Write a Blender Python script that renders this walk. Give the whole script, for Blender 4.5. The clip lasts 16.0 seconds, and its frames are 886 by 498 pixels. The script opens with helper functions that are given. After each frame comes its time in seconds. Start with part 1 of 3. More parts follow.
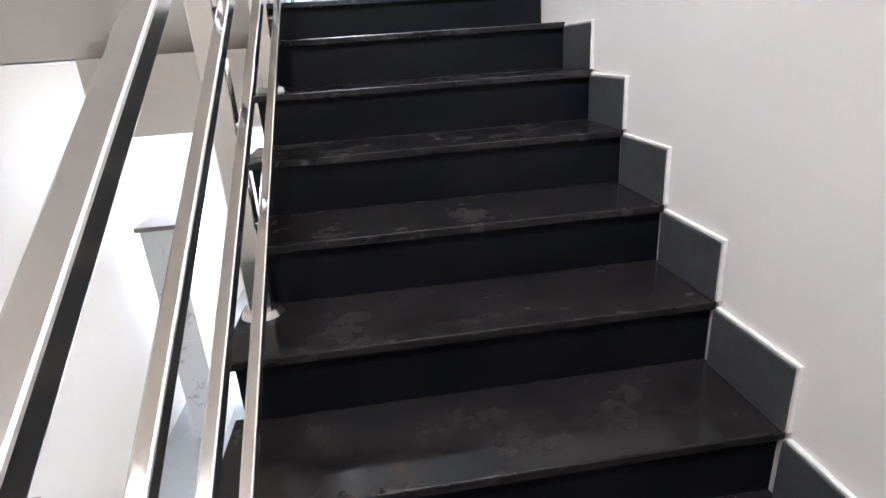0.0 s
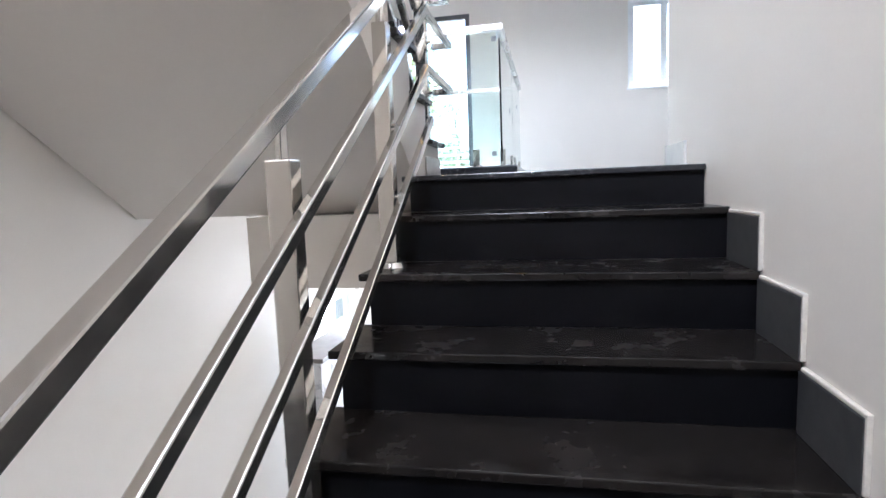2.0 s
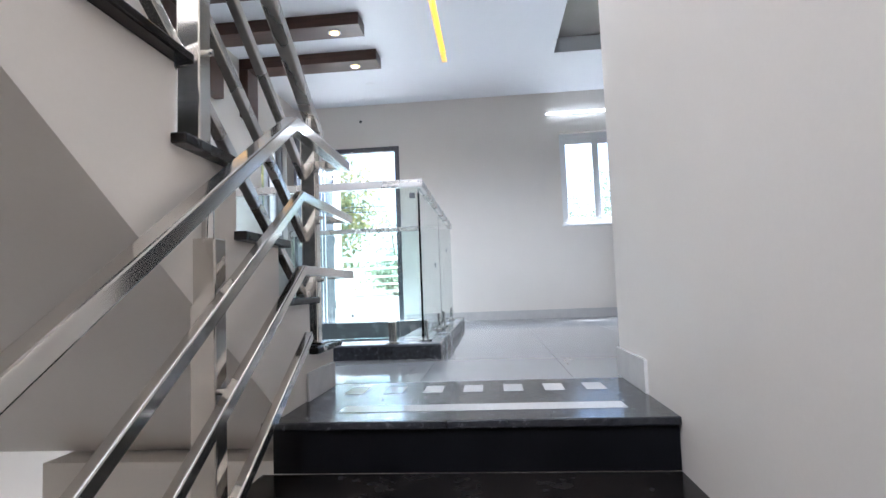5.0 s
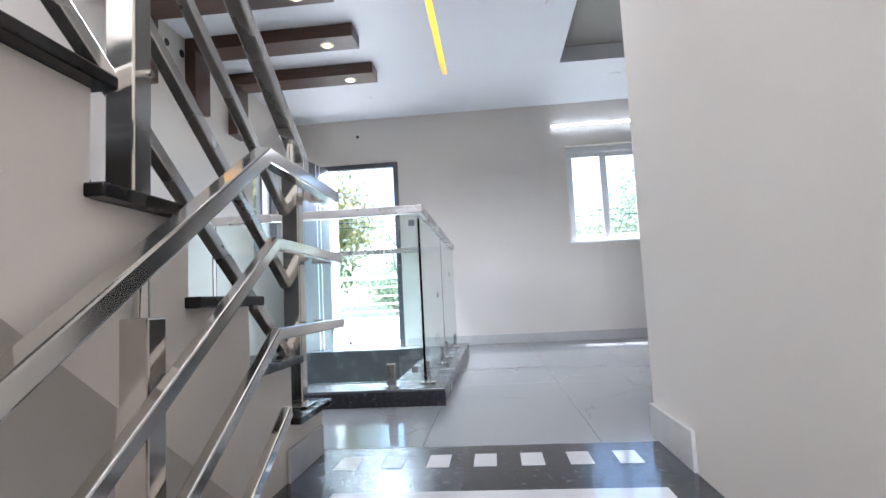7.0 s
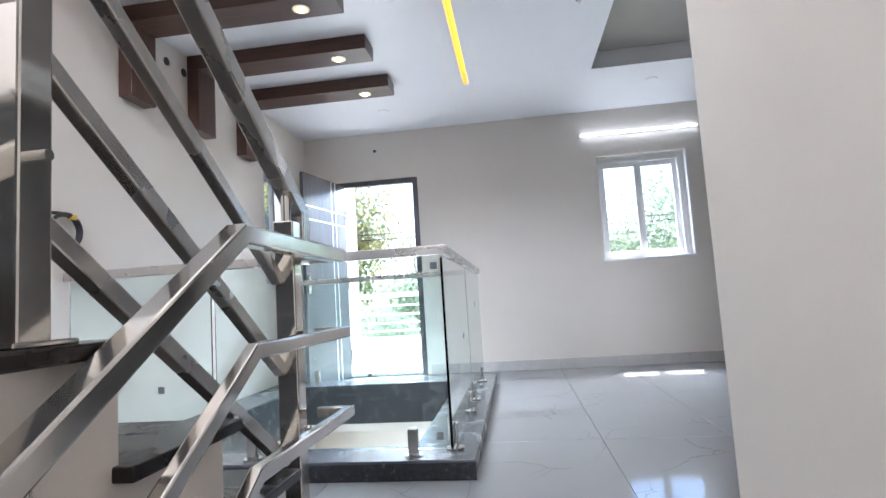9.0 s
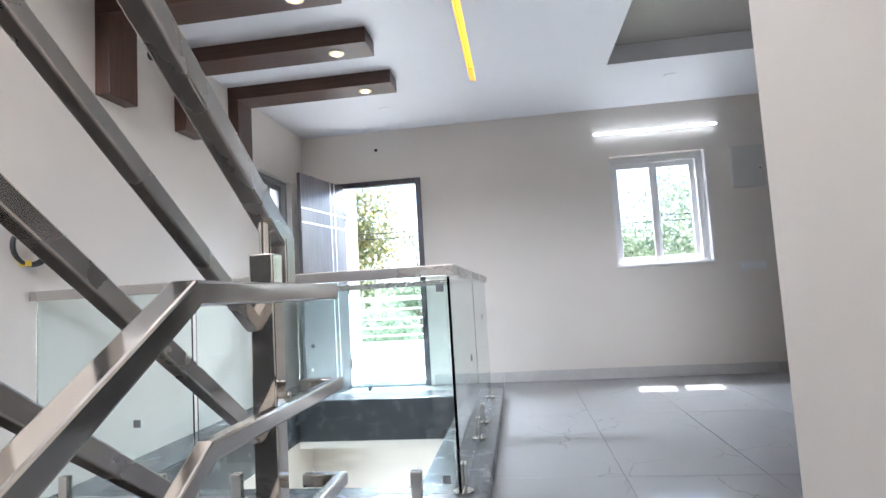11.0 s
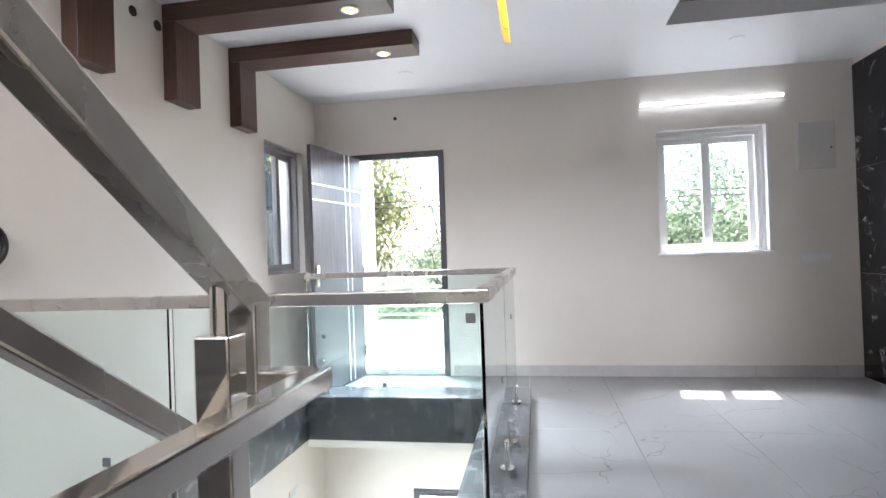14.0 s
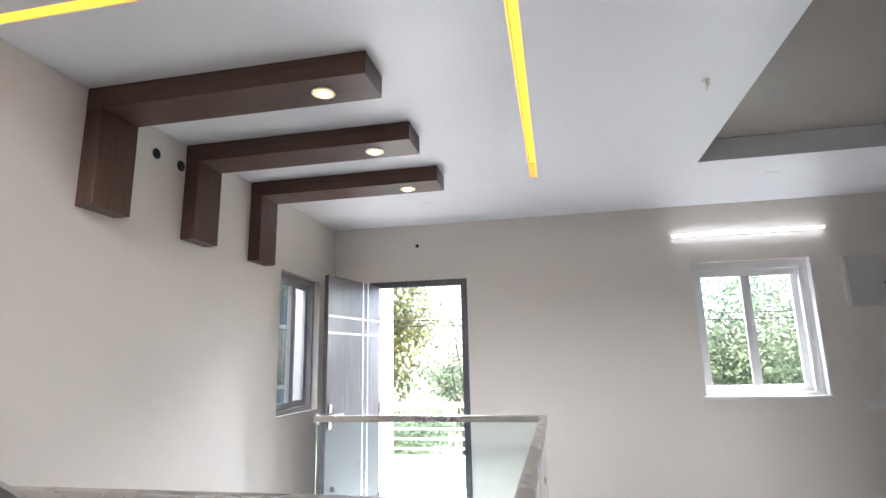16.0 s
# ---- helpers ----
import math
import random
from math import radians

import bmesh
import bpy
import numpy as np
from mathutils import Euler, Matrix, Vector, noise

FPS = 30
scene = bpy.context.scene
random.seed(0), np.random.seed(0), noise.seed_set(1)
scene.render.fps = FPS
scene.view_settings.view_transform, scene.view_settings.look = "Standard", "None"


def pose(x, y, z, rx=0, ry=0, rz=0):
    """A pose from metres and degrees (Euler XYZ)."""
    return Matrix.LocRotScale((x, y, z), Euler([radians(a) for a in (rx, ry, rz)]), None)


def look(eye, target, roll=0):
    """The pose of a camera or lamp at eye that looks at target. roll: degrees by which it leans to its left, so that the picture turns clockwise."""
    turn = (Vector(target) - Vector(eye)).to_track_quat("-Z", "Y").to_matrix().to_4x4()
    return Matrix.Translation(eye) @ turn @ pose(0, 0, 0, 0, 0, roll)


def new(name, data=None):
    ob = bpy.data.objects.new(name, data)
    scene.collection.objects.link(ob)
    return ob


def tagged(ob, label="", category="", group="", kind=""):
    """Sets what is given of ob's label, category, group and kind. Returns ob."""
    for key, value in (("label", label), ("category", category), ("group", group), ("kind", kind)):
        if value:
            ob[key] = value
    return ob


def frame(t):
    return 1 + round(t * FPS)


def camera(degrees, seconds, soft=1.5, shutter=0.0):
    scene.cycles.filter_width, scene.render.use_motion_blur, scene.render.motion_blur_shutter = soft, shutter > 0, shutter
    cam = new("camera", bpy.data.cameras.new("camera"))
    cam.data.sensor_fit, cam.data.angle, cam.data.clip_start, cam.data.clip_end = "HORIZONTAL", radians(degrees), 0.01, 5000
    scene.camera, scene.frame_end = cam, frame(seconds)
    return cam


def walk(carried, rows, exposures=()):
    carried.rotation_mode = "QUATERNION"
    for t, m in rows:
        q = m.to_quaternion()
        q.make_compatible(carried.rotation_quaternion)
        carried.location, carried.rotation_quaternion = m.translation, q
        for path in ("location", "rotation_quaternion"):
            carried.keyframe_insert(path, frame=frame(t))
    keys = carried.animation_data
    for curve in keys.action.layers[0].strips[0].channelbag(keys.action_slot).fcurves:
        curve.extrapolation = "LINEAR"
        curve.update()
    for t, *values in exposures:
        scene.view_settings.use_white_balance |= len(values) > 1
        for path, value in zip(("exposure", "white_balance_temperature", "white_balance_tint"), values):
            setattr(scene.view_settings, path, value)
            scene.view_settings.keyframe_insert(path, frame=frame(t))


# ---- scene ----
cam = camera(78.6, 16.0)
PATH = [
    (0, (-0.819, -2.576, -0.218), (-0.605, -0.714, -0.916), -4.0),
    (0.5, (-0.7, -2.541, -0.189), (-0.822, -0.65, -0.828), -4.5),
    (1, (-0.636, -2.491, -0.152), (-0.953, -0.576, -0.635), -3.0),
    (1.5, (-0.624, -2.413, -0.107), (-0.969, -0.475, -0.459), -2.2),
    (2, (-0.594, -2.292, -0.063), (-0.987, -0.343, -0.28), -2.2),
    (2.5, (-0.609, -2.152, -0.011), (-0.895, -0.179, -0.176), -1.6),
    (3, (-0.582, -2.016, 0.081), (-0.78, -0.03, -0.052), -2.9),
    (3.5, (-0.553, -1.914, 0.129), (-0.72, 0.078, 0.079), -2.7),
    (4, (-0.516, -1.792, 0.21), (-0.684, 0.201, 0.199), -1.6),
    (4.5, (-0.493, -1.702, 0.319), (-0.672, 0.289, 0.386), -2.0),
    (5, (-0.513, -1.618, 0.381), (-0.688, 0.369, 0.528), -2.2),
    (5.2, (-0.544, -1.587, 0.396), (-0.702, 0.4, 0.569), -2.4),
    (7.5, (-0.542, -1.245, 0.613), (-0.734, 0.737, 0.795), -3.3),
    (8, (-0.531, -1.162, 0.716), (-0.751, 0.818, 0.895), -3.6),
    (8.5, (-0.551, -1.106, 0.74), (-0.804, 0.87, 0.92), -3.6),
    (9, (-0.586, -0.988, 0.768), (-0.841, 0.987, 0.954), -3.6),
    (9.5, (-0.613, -0.921, 0.828), (-0.869, 1.053, 1.022), -3.6),
    (10, (-0.631, -0.856, 0.853), (-0.889, 1.117, 1.052), -3.5),
    (12.5, (-0.639, -0.497, 0.991), (-0.943, 1.479, 1.068), -2.5),
    (13, (-0.683, -0.393, 1.031), (-1.009, 1.58, 1.093), -2.1),
    (13.5, (-0.741, -0.325, 1.111), (-1.068, 1.648, 1.15), -2.1),
    (14, (-0.734, -0.287, 1.134), (-1.073, 1.684, 1.153), -2.0),
    (14.5, (-0.762, -0.203, 1.137), (-1.093, 1.77, 1.148), -1.9),
    (15, (-0.769, -0.115, 1.226), (-1.098, 1.855, 1.321), -1.6),
    (15.5, (-0.786, -0.11, 1.347), (-1.131, 1.842, 1.612), -1.9),
    (16, (-0.8, -0.067, 1.382), (-1.189, 1.852, 1.789), -1.2),
]
walk(cam, [(t, look(eye, target, roll)) for t, eye, target, roll in PATH],
     [(0.0, 3.08, 5500, 10), (1.5, 2.76, 5480, 10), (3.0, 2.40, 5480, 11), (5.0, 2.10, 5520, 11), (9.0, 2.0, 5700, 12), (13.5, 2.02, 6000, 13), (16.0, 2.0, 6150, 14)])

# ---------------------------------------------------------------- light
world = bpy.data.worlds.new("world")
scene.world = world
world.use_nodes = True
wn = world.node_tree
sky = wn.nodes.new("ShaderNodeTexSky")
sky.sky_type = "NISHITA"
sky.sun_disc = False
sky.sun_elevation = radians(66)
sky.sun_rotation = radians(0)
wn.nodes["Background"].inputs["Strength"].default_value = 0.15
wn.links.new(sky.outputs["Color"], wn.nodes["Background"].inputs["Color"])

sun = new("sun", bpy.data.lights.new("sun", "SUN"))
sun.data.energy, sun.data.angle, sun.data.color = 5.0, radians(0.5), (1.0, 0.95, 0.86)
sun.matrix_world = look((0, 0, 0), (-0.065, -0.445, -1.0))


def window_light(name, eye, target, w, h, power, color):
    """An area lamp in place of sky light from an opening."""
    lamp = new(name, bpy.data.lights.new(name, "AREA"))
    lamp.data.shape, lamp.data.size, lamp.data.size_y = "RECTANGLE", w, h
    lamp.data.energy, lamp.data.color = power, color
    lamp.matrix_world = look(eye, target)
    return lamp


window_light("door_daylight", (-2.01, 5.28, 2.46), (-1.1, 2.0, 0.3), 0.8, 0.45, 185, (0.93, 0.97, 1.0))
window_light("window_daylight", (0.77, 5.52, 2.66), (0.6, 2.5, 0.2), 0.8, 0.4, 38, (0.95, 0.98, 1.0))
window_light("side_window_daylight", (-3.65, 4.0, 2.75), (-2.0, 3.7, 0.6), 0.6, 0.5, 16, (0.93, 0.97, 1.0))
window_light("hall_window_daylight", (-3.0, 3.15, -1.85), (0, 2.4, -2.0), 1.0, 1.35, 34, (0.98, 0.99, 1.0))
window_light("hall_door_daylight", (-1.55, 4.86, -2.1), (-1.5, 0, -2.2), 0.66, 1.9, 17, (0.98, 0.99, 1.0))
# Added fill lamp behind the camera that brightens the stairwell; no known window.
window_light("stair_fill_light", (-1.3, -4.3, 4.1), (-1.3, 0.0, 2.6), 1.3, 1.2, 66, (0.97, 0.98, 1.0))


# ---------------------------------------------------------------- materials
def material(name, color, rough=0.5, metal=0.0, color2=None, scale=8.0, fine=60.0, bump=0.0, rough2=None, spec=None, lo=0.35, hi=0.65, coords="Object", detail=6):
    m = bpy.data.materials.new(name)
    m.use_nodes = True
    nt = m.node_tree
    b = nt.nodes["Principled BSDF"]
    b.inputs["Base Color"].default_value = (*color, 1)
    b.inputs["Roughness"].default_value = rough
    b.inputs["Metallic"].default_value = metal
    if spec is not None:
        b.inputs["Specular IOR Level"].default_value = spec
    tc = nt.nodes.new("ShaderNodeTexCoord")
    geo = nt.nodes.new("ShaderNodeNewGeometry")
    vec = geo.outputs["Position"] if coords == "World" else tc.outputs["Object"]
    n1 = nt.nodes.new("ShaderNodeTexNoise")
    n1.inputs["Scale"].default_value, n1.inputs["Detail"].default_value = scale, detail
    n2 = nt.nodes.new("ShaderNodeTexNoise")
    n2.inputs["Scale"].default_value, n2.inputs["Detail"].default_value = fine, 4
    nt.links.new(vec, n1.inputs["Vector"])
    nt.links.new(vec, n2.inputs["Vector"])
    mixf = nt.nodes.new("ShaderNodeMath")
    mixf.operation = "MULTIPLY_ADD"
    mixf.inputs[1].default_value = 0.3
    nt.links.new(n2.outputs["Fac"], mixf.inputs[0])
    sc = nt.nodes.new("ShaderNodeMath")
    sc.operation = "MULTIPLY"
    sc.inputs[1].default_value = 0.7
    nt.links.new(n1.outputs["Fac"], sc.inputs[0])
    nt.links.new(sc.outputs[0], mixf.inputs[2])
    rng = nt.nodes.new("ShaderNodeMapRange")
    rng.inputs["From Min"].default_value, rng.inputs["From Max"].default_value = lo, hi
    nt.links.new(mixf.outputs[0], rng.inputs["Value"])
    if color2 is not None:
        mx = nt.nodes.new("ShaderNodeMix")
        mx.data_type = "RGBA"
        mx.inputs["A"].default_value, mx.inputs["B"].default_value = (*color, 1), (*color2, 1)
        nt.links.new(rng.outputs["Result"], mx.inputs["Factor"])
        nt.links.new(mx.outputs["Result"], b.inputs["Base Color"])
    if rough2 is not None:
        mr = nt.nodes.new("ShaderNodeMapRange")
        mr.inputs["To Min"].default_value, mr.inputs["To Max"].default_value = rough, rough2
        nt.links.new(rng.outputs["Result"], mr.inputs["Value"])
        nt.links.new(mr.outputs["Result"], b.inputs["Roughness"])
    if bump:
        bp = nt.nodes.new("ShaderNodeBump")
        bp.inputs["Strength"].default_value, bp.inputs["Distance"].default_value = bump, 0.004
        nt.links.new(mixf.outputs[0], bp.inputs["Height"])
        nt.links.new(bp.outputs["Normal"], b.inputs["Normal"])
    return m


def glowing(name, color, strength):
    m = bpy.data.materials.new(name)
    m.use_nodes = True
    b = m.node_tree.nodes["Principled BSDF"]
    b.inputs["Base Color"].default_value = (*color, 1)
    b.inputs["Emission Color"].default_value = (*color, 1)
    b.inputs["Emission Strength"].default_value = strength
    return m


def glass_material(name, color, ior=1.45):
    m = bpy.data.materials.new(name)
    m.use_nodes = True
    b = m.node_tree.nodes["Principled BSDF"]
    b.inputs["Base Color"].default_value = (*color, 1)
    b.inputs["Roughness"].default_value = 0.0
    b.inputs["IOR"].default_value = ior
    b.inputs["Transmission Weight"].default_value = 1.0
    return m


def wood_material(name, dark, light, axis=(1, 14, 14), rough=0.35):
    m = material(name, dark, rough, color2=light, scale=3.0, fine=25.0, bump=0.08)
    nt = m.node_tree
    mp = nt.nodes.new("ShaderNodeMapping")
    mp.inputs["Scale"].default_value = axis
    tc = next(n for n in nt.nodes if n.type == "TEX_COORD")
    nt.links.new(tc.outputs["Object"], mp.inputs["Vector"])
    for n in nt.nodes:
        if n.type == "TEX_NOISE":
            nt.links.new(mp.outputs["Vector"], n.inputs["Vector"])
    return m


def marble_material(name, base, vein, rough, scale, width, cover=0.52):
    """Polished stone with thin veins."""
    m = material(name, base, rough, scale=scale, fine=40)
    nt = m.node_tree
    b = nt.nodes["Principled BSDF"]
    tc = next(n for n in nt.nodes if n.type == "TEX_COORD")
    warp = nt.nodes.new("ShaderNodeTexNoise")
    warp.inputs["Scale"].default_value, warp.inputs["Detail"].default_value = scale * 0.8, 5
    add = nt.nodes.new("ShaderNodeMix")
    add.data_type = "VECTOR"
    add.inputs["Factor"].default_value = 0.35
    oi = nt.nodes.new("ShaderNodeObjectInfo")
    off = nt.nodes.new("ShaderNodeVectorMath")
    off.operation = "MULTIPLY_ADD"
    off.inputs[1].default_value = (17, 17, 17)
    nt.links.new(oi.outputs["Random"], off.inputs[0])
    nt.links.new(tc.outputs["Object"], off.inputs[2])
    nt.links.new(off.outputs[0], warp.inputs["Vector"])
    nt.links.new(off.outputs[0], add.inputs["A"])
    nt.links.new(warp.outputs["Color"], add.inputs["B"])
    vo = nt.nodes.new("ShaderNodeTexVoronoi")
    vo.feature = "DISTANCE_TO_EDGE"
    vo.inputs["Scale"].default_value = scale
    nt.links.new(add.outputs["Result"], vo.inputs["Vector"])
    patch = nt.nodes.new("ShaderNodeTexNoise")
    patch.inputs["Scale"].default_value, patch.inputs["Detail"].default_value = scale * 1.3, 3
    nt.links.new(off.outputs[0], patch.inputs["Vector"])
    r1 = nt.nodes.new("ShaderNodeMapRange")
    r1.inputs["From Min"].default_value, r1.inputs["From Max"].default_value = 0.0, width
    r1.inputs["To Min"].default_value, r1.inputs["To Max"].default_value = 1.0, 0.0
    nt.links.new(vo.outputs["Distance"], r1.inputs["Value"])
    r2 = nt.nodes.new("ShaderNodeMapRange")
    r2.inputs["From Min"].default_value, r2.inputs["From Max"].default_value = cover, cover + 0.1
    nt.links.new(patch.outputs["Fac"], r2.inputs["Value"])
    mu = nt.nodes.new("ShaderNodeMath")
    mu.operation = "MULTIPLY"
    nt.links.new(r1.outputs["Result"], mu.inputs[0])
    nt.links.new(r2.outputs["Result"], mu.inputs[1])
    mx = nt.nodes.new("ShaderNodeMix")
    mx.data_type = "RGBA"
    mx.inputs["A"].default_value, mx.inputs["B"].default_value = (*base, 1), (*vein, 1)
    nt.links.new(mu.outputs[0], mx.inputs["Factor"])
    nt.links.new(mx.outputs["Result"], b.inputs["Base Color"])
    return m


WALL = material("cream_wall_paint", (0.77, 0.712, 0.645), 0.55, color2=(0.74, 0.682, 0.615), scale=1.3, fine=90, bump=0.05, coords="World")
CEIL = material("white_ceiling_paint", (0.80, 0.80, 0.81), 0.35, color2=(0.77, 0.77, 0.78), scale=1.0, fine=70, bump=0.03, coords="World")
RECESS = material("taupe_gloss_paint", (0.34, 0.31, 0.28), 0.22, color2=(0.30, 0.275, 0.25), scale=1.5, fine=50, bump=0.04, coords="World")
GRANITE = material("black_granite", (0.012, 0.012, 0.014), 0.12, color2=(0.030, 0.030, 0.034), scale=40, fine=260, rough2=0.3, coords="World")
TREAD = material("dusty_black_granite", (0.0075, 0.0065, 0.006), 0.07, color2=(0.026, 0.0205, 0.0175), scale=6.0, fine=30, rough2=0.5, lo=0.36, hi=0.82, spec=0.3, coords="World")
# Base colour set several times darker than the other black granite.
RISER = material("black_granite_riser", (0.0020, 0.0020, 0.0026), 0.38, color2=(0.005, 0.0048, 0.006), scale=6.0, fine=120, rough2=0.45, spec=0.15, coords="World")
KERB = material("grey_polished_granite", (0.055, 0.060, 0.066), 0.18, color2=(0.075, 0.08, 0.086), scale=8, fine=220, rough2=0.3, coords="World")
SKIRT_DARK = material("grey_granite_skirting", (0.048, 0.047, 0.048), 0.3, color2=(0.075, 0.073, 0.072), scale=25, fine=160, coords="World")
SKIRT = material("grey_tile_skirting", (0.60, 0.575, 0.55), 0.2, color2=(0.53, 0.51, 0.49), scale=9, fine=60, coords="World")
LIP = material("white_cement_edge", (0.62, 0.57, 0.50), 0.7, color2=(0.52, 0.475, 0.415), scale=30, fine=120)
STEEL = material("polished_steel", (0.68, 0.65, 0.605), 0.09, metal=0.93, color2=(0.60, 0.575, 0.54), scale=2.5, fine=9, rough2=0.16, detail=1)
STEEL_HAZY = material("hazy_brushed_steel", (0.60, 0.57, 0.53), 0.20, metal=0.86, color2=(0.50, 0.475, 0.445), scale=3.0, fine=12, rough2=0.34, detail=2)
STEEL_TUBE = material("dusty_mirror_steel", (0.66, 0.625, 0.57), 0.06, metal=0.91, color2=(0.60, 0.57, 0.53), scale=2.5, fine=9, rough2=0.14, detail=1)
GLASS = glass_material("green_tinted_railing_glass", (0.87, 0.965, 0.95))
GLASS_EDGE = glass_material("clear_window_glass", (0.98, 0.99, 0.99))
TILE = marble_material("glossy_grey_floor_tile", (0.31, 0.312, 0.322), (0.20, 0.195, 0.19), 0.07, 2.3, 0.006, 0.44)
GROUT = material("grey_grout", (0.30, 0.29, 0.28), 0.8, color2=(0.24, 0.23, 0.22), scale=20, fine=120)
INLAY = material("white_marble_inlay", (0.62, 0.61, 0.60), 0.1, color2=(0.55, 0.54, 0.53), scale=12, fine=80)
BLACK_MARBLE = marble_material("black_marble_white_veins", (0.013, 0.014, 0.019), (0.50, 0.49, 0.47), 0.12, 5.5, 0.022)
WHITE_MARBLE = marble_material("white_marble_grey_veins", (0.66, 0.66, 0.66), (0.36, 0.36, 0.37), 0.15, 6.0, 0.06)
TAUPE_STONE = material("taupe_stone_slab", (0.20, 0.175, 0.165), 0.35, color2=(0.15, 0.13, 0.125), scale=10, fine=90, coords="World")
WOOD = wood_material("dark_walnut_laminate", (0.056, 0.026, 0.017), (0.096, 0.046, 0.030))
WOOD_LEG = wood_material("dark_walnut_laminate_upright", (0.056, 0.026, 0.017), (0.096, 0.046, 0.030), axis=(14, 14, 1))
# Dark laminate, its colour lightened and greyed to include the daylight glare.
DOOR_WOOD = wood_material("glare_greyed_door_laminate", (0.082, 0.080, 0.088), (0.125, 0.122, 0.134), axis=(14, 14, 1), rough=0.25)
UPVC = material("white_upvc", (0.80, 0.80, 0.80), 0.3, color2=(0.76, 0.76, 0.76), scale=4, fine=60)
DARK_FRAME = material("grey_window_frame", (0.42, 0.41, 0.41), 0.4, color2=(0.37, 0.36, 0.36), scale=5, fine=60)
PLASTIC = material("white_plastic", (0.76, 0.75, 0.73), 0.35, color2=(0.72, 0.71, 0.69), scale=6, fine=60)
BOXGREY = material("grey_painted_sheet_metal", (0.66, 0.64, 0.61), 0.4, color2=(0.62, 0.60, 0.57), scale=4, fine=60)
ALU = material("satin_aluminium_inlay", (0.78, 0.79, 0.80), 0.36, metal=0.85, color2=(0.70, 0.71, 0.72), scale=6, fine=60)
BLACK = material("black_rubber", (0.015, 0.015, 0.015), 0.5, color2=(0.03, 0.03, 0.03), scale=20, fine=90)
YELLOW = material("yellow_tape", (0.75, 0.52, 0.06), 0.5, color2=(0.65, 0.45, 0.05), scale=20, fine=90)
STICKER = material("grey_sticker", (0.10, 0.105, 0.11), 0.5, color2=(0.13, 0.135, 0.14), scale=20, fine=90)
TUBE_GLOW = glowing("tube_light_glow", (0.93, 0.97, 1.0), 2.6)
DOWN_GLOW = glowing("warm_downlight_glow", (1.0, 0.70, 0.34), 16)
# Weak emission that imitates the warm halo around each downlight lens.
DOWN_HALO = glowing("amber_downlight_halo", (1.0, 0.60, 0.20), 0.32)
# Shared by the LED strips and the slot's lit side faces.
COVE_GLOW = glowing("yellow_cove_glow", (1.0, 0.60, 0.07), 0.34)
CONCRETE = material("balcony_white_floor", (0.62, 0.61, 0.59), 0.6, color2=(0.52, 0.51, 0.49), scale=2.5, fine=40, bump=0.05, coords="World")
WHITE_OUT = material("white_exterior_paint", (0.78, 0.78, 0.77), 0.6, color2=(0.72, 0.72, 0.71), scale=2, fine=40, coords="World")
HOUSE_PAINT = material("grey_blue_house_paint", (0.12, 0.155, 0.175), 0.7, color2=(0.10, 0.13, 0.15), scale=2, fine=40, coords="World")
GROUND = material("dusty_ground", (0.22, 0.19, 0.14), 0.9, color2=(0.10, 0.13, 0.06), scale=0.3, fine=4, bump=0.2, coords="World")
BARK = material("tree_bark", (0.24, 0.20, 0.15), 0.9, color2=(0.15, 0.12, 0.09), scale=12, fine=60, bump=0.5)


def leaf_material(name, a, b):
    m = material(name, a, 0.5)
    nt = m.node_tree
    p = nt.nodes["Principled BSDF"]
    geo = nt.nodes.new("ShaderNodeNewGeometry")
    mx = nt.nodes.new("ShaderNodeMix")
    mx.data_type = "RGBA"
    mx.inputs["A"].default_value, mx.inputs["B"].default_value = (*a, 1), (*b, 1)
    nt.links.new(geo.outputs["Random Per Island"], mx.inputs["Factor"])
    nt.links.new(mx.outputs["Result"], p.inputs["Base Color"])
    tr = nt.nodes.new("ShaderNodeBsdfTranslucent")
    nt.links.new(mx.outputs["Result"], tr.inputs["Color"])
    ms = nt.nodes.new("ShaderNodeMixShader")
    ms.inputs[0].default_value = 0.7
    nt.links.new(p.outputs[0], ms.inputs[1])
    nt.links.new(tr.outputs[0], ms.inputs[2])
    nt.links.new(ms.outputs[0], nt.nodes["Material Output"].inputs["Surface"])
    return m


LEAF_A = leaf_material("yellow_green_leaves", (0.20, 0.27, 0.14), (0.50, 0.43, 0.20))
LEAF_B = leaf_material("green_leaves", (0.20, 0.26, 0.16), (0.31, 0.37, 0.24))


# ---------------------------------------------------------------- mesh helpers
def box(x0, x1, y0, y1, z0, z1, bev=0.0, bm=None):
    bm = bm or bmesh.new()
    m = Matrix.Translation(((x0 + x1) / 2, (y0 + y1) / 2, (z0 + z1) / 2)) @ Matrix.Diagonal((abs(x1 - x0), abs(y1 - y0), abs(z1 - z0), 1))
    made = bmesh.ops.create_cube(bm, size=1.0, matrix=m)
    if bev:
        edges = {e for v in made["verts"] for e in v.link_edges}
        bmesh.ops.bevel(bm, geom=list(edges), offset=bev, segments=2, affect="EDGES", profile=0.5)
    return bm


def cyl(p, q, r, seg=20, r2=None, bm=None):
    """A round bar from p to q."""
    bm = bm or bmesh.new()
    p, q = Vector(p), Vector(q)
    d = q - p
    m = Matrix.Translation((p + q) / 2) @ d.to_track_quat("Z", "Y").to_matrix().to_4x4()
    bmesh.ops.create_cone(bm, cap_ends=True, segments=seg, radius1=r, radius2=r if r2 is None else r2, depth=d.length, matrix=m)
    return bm


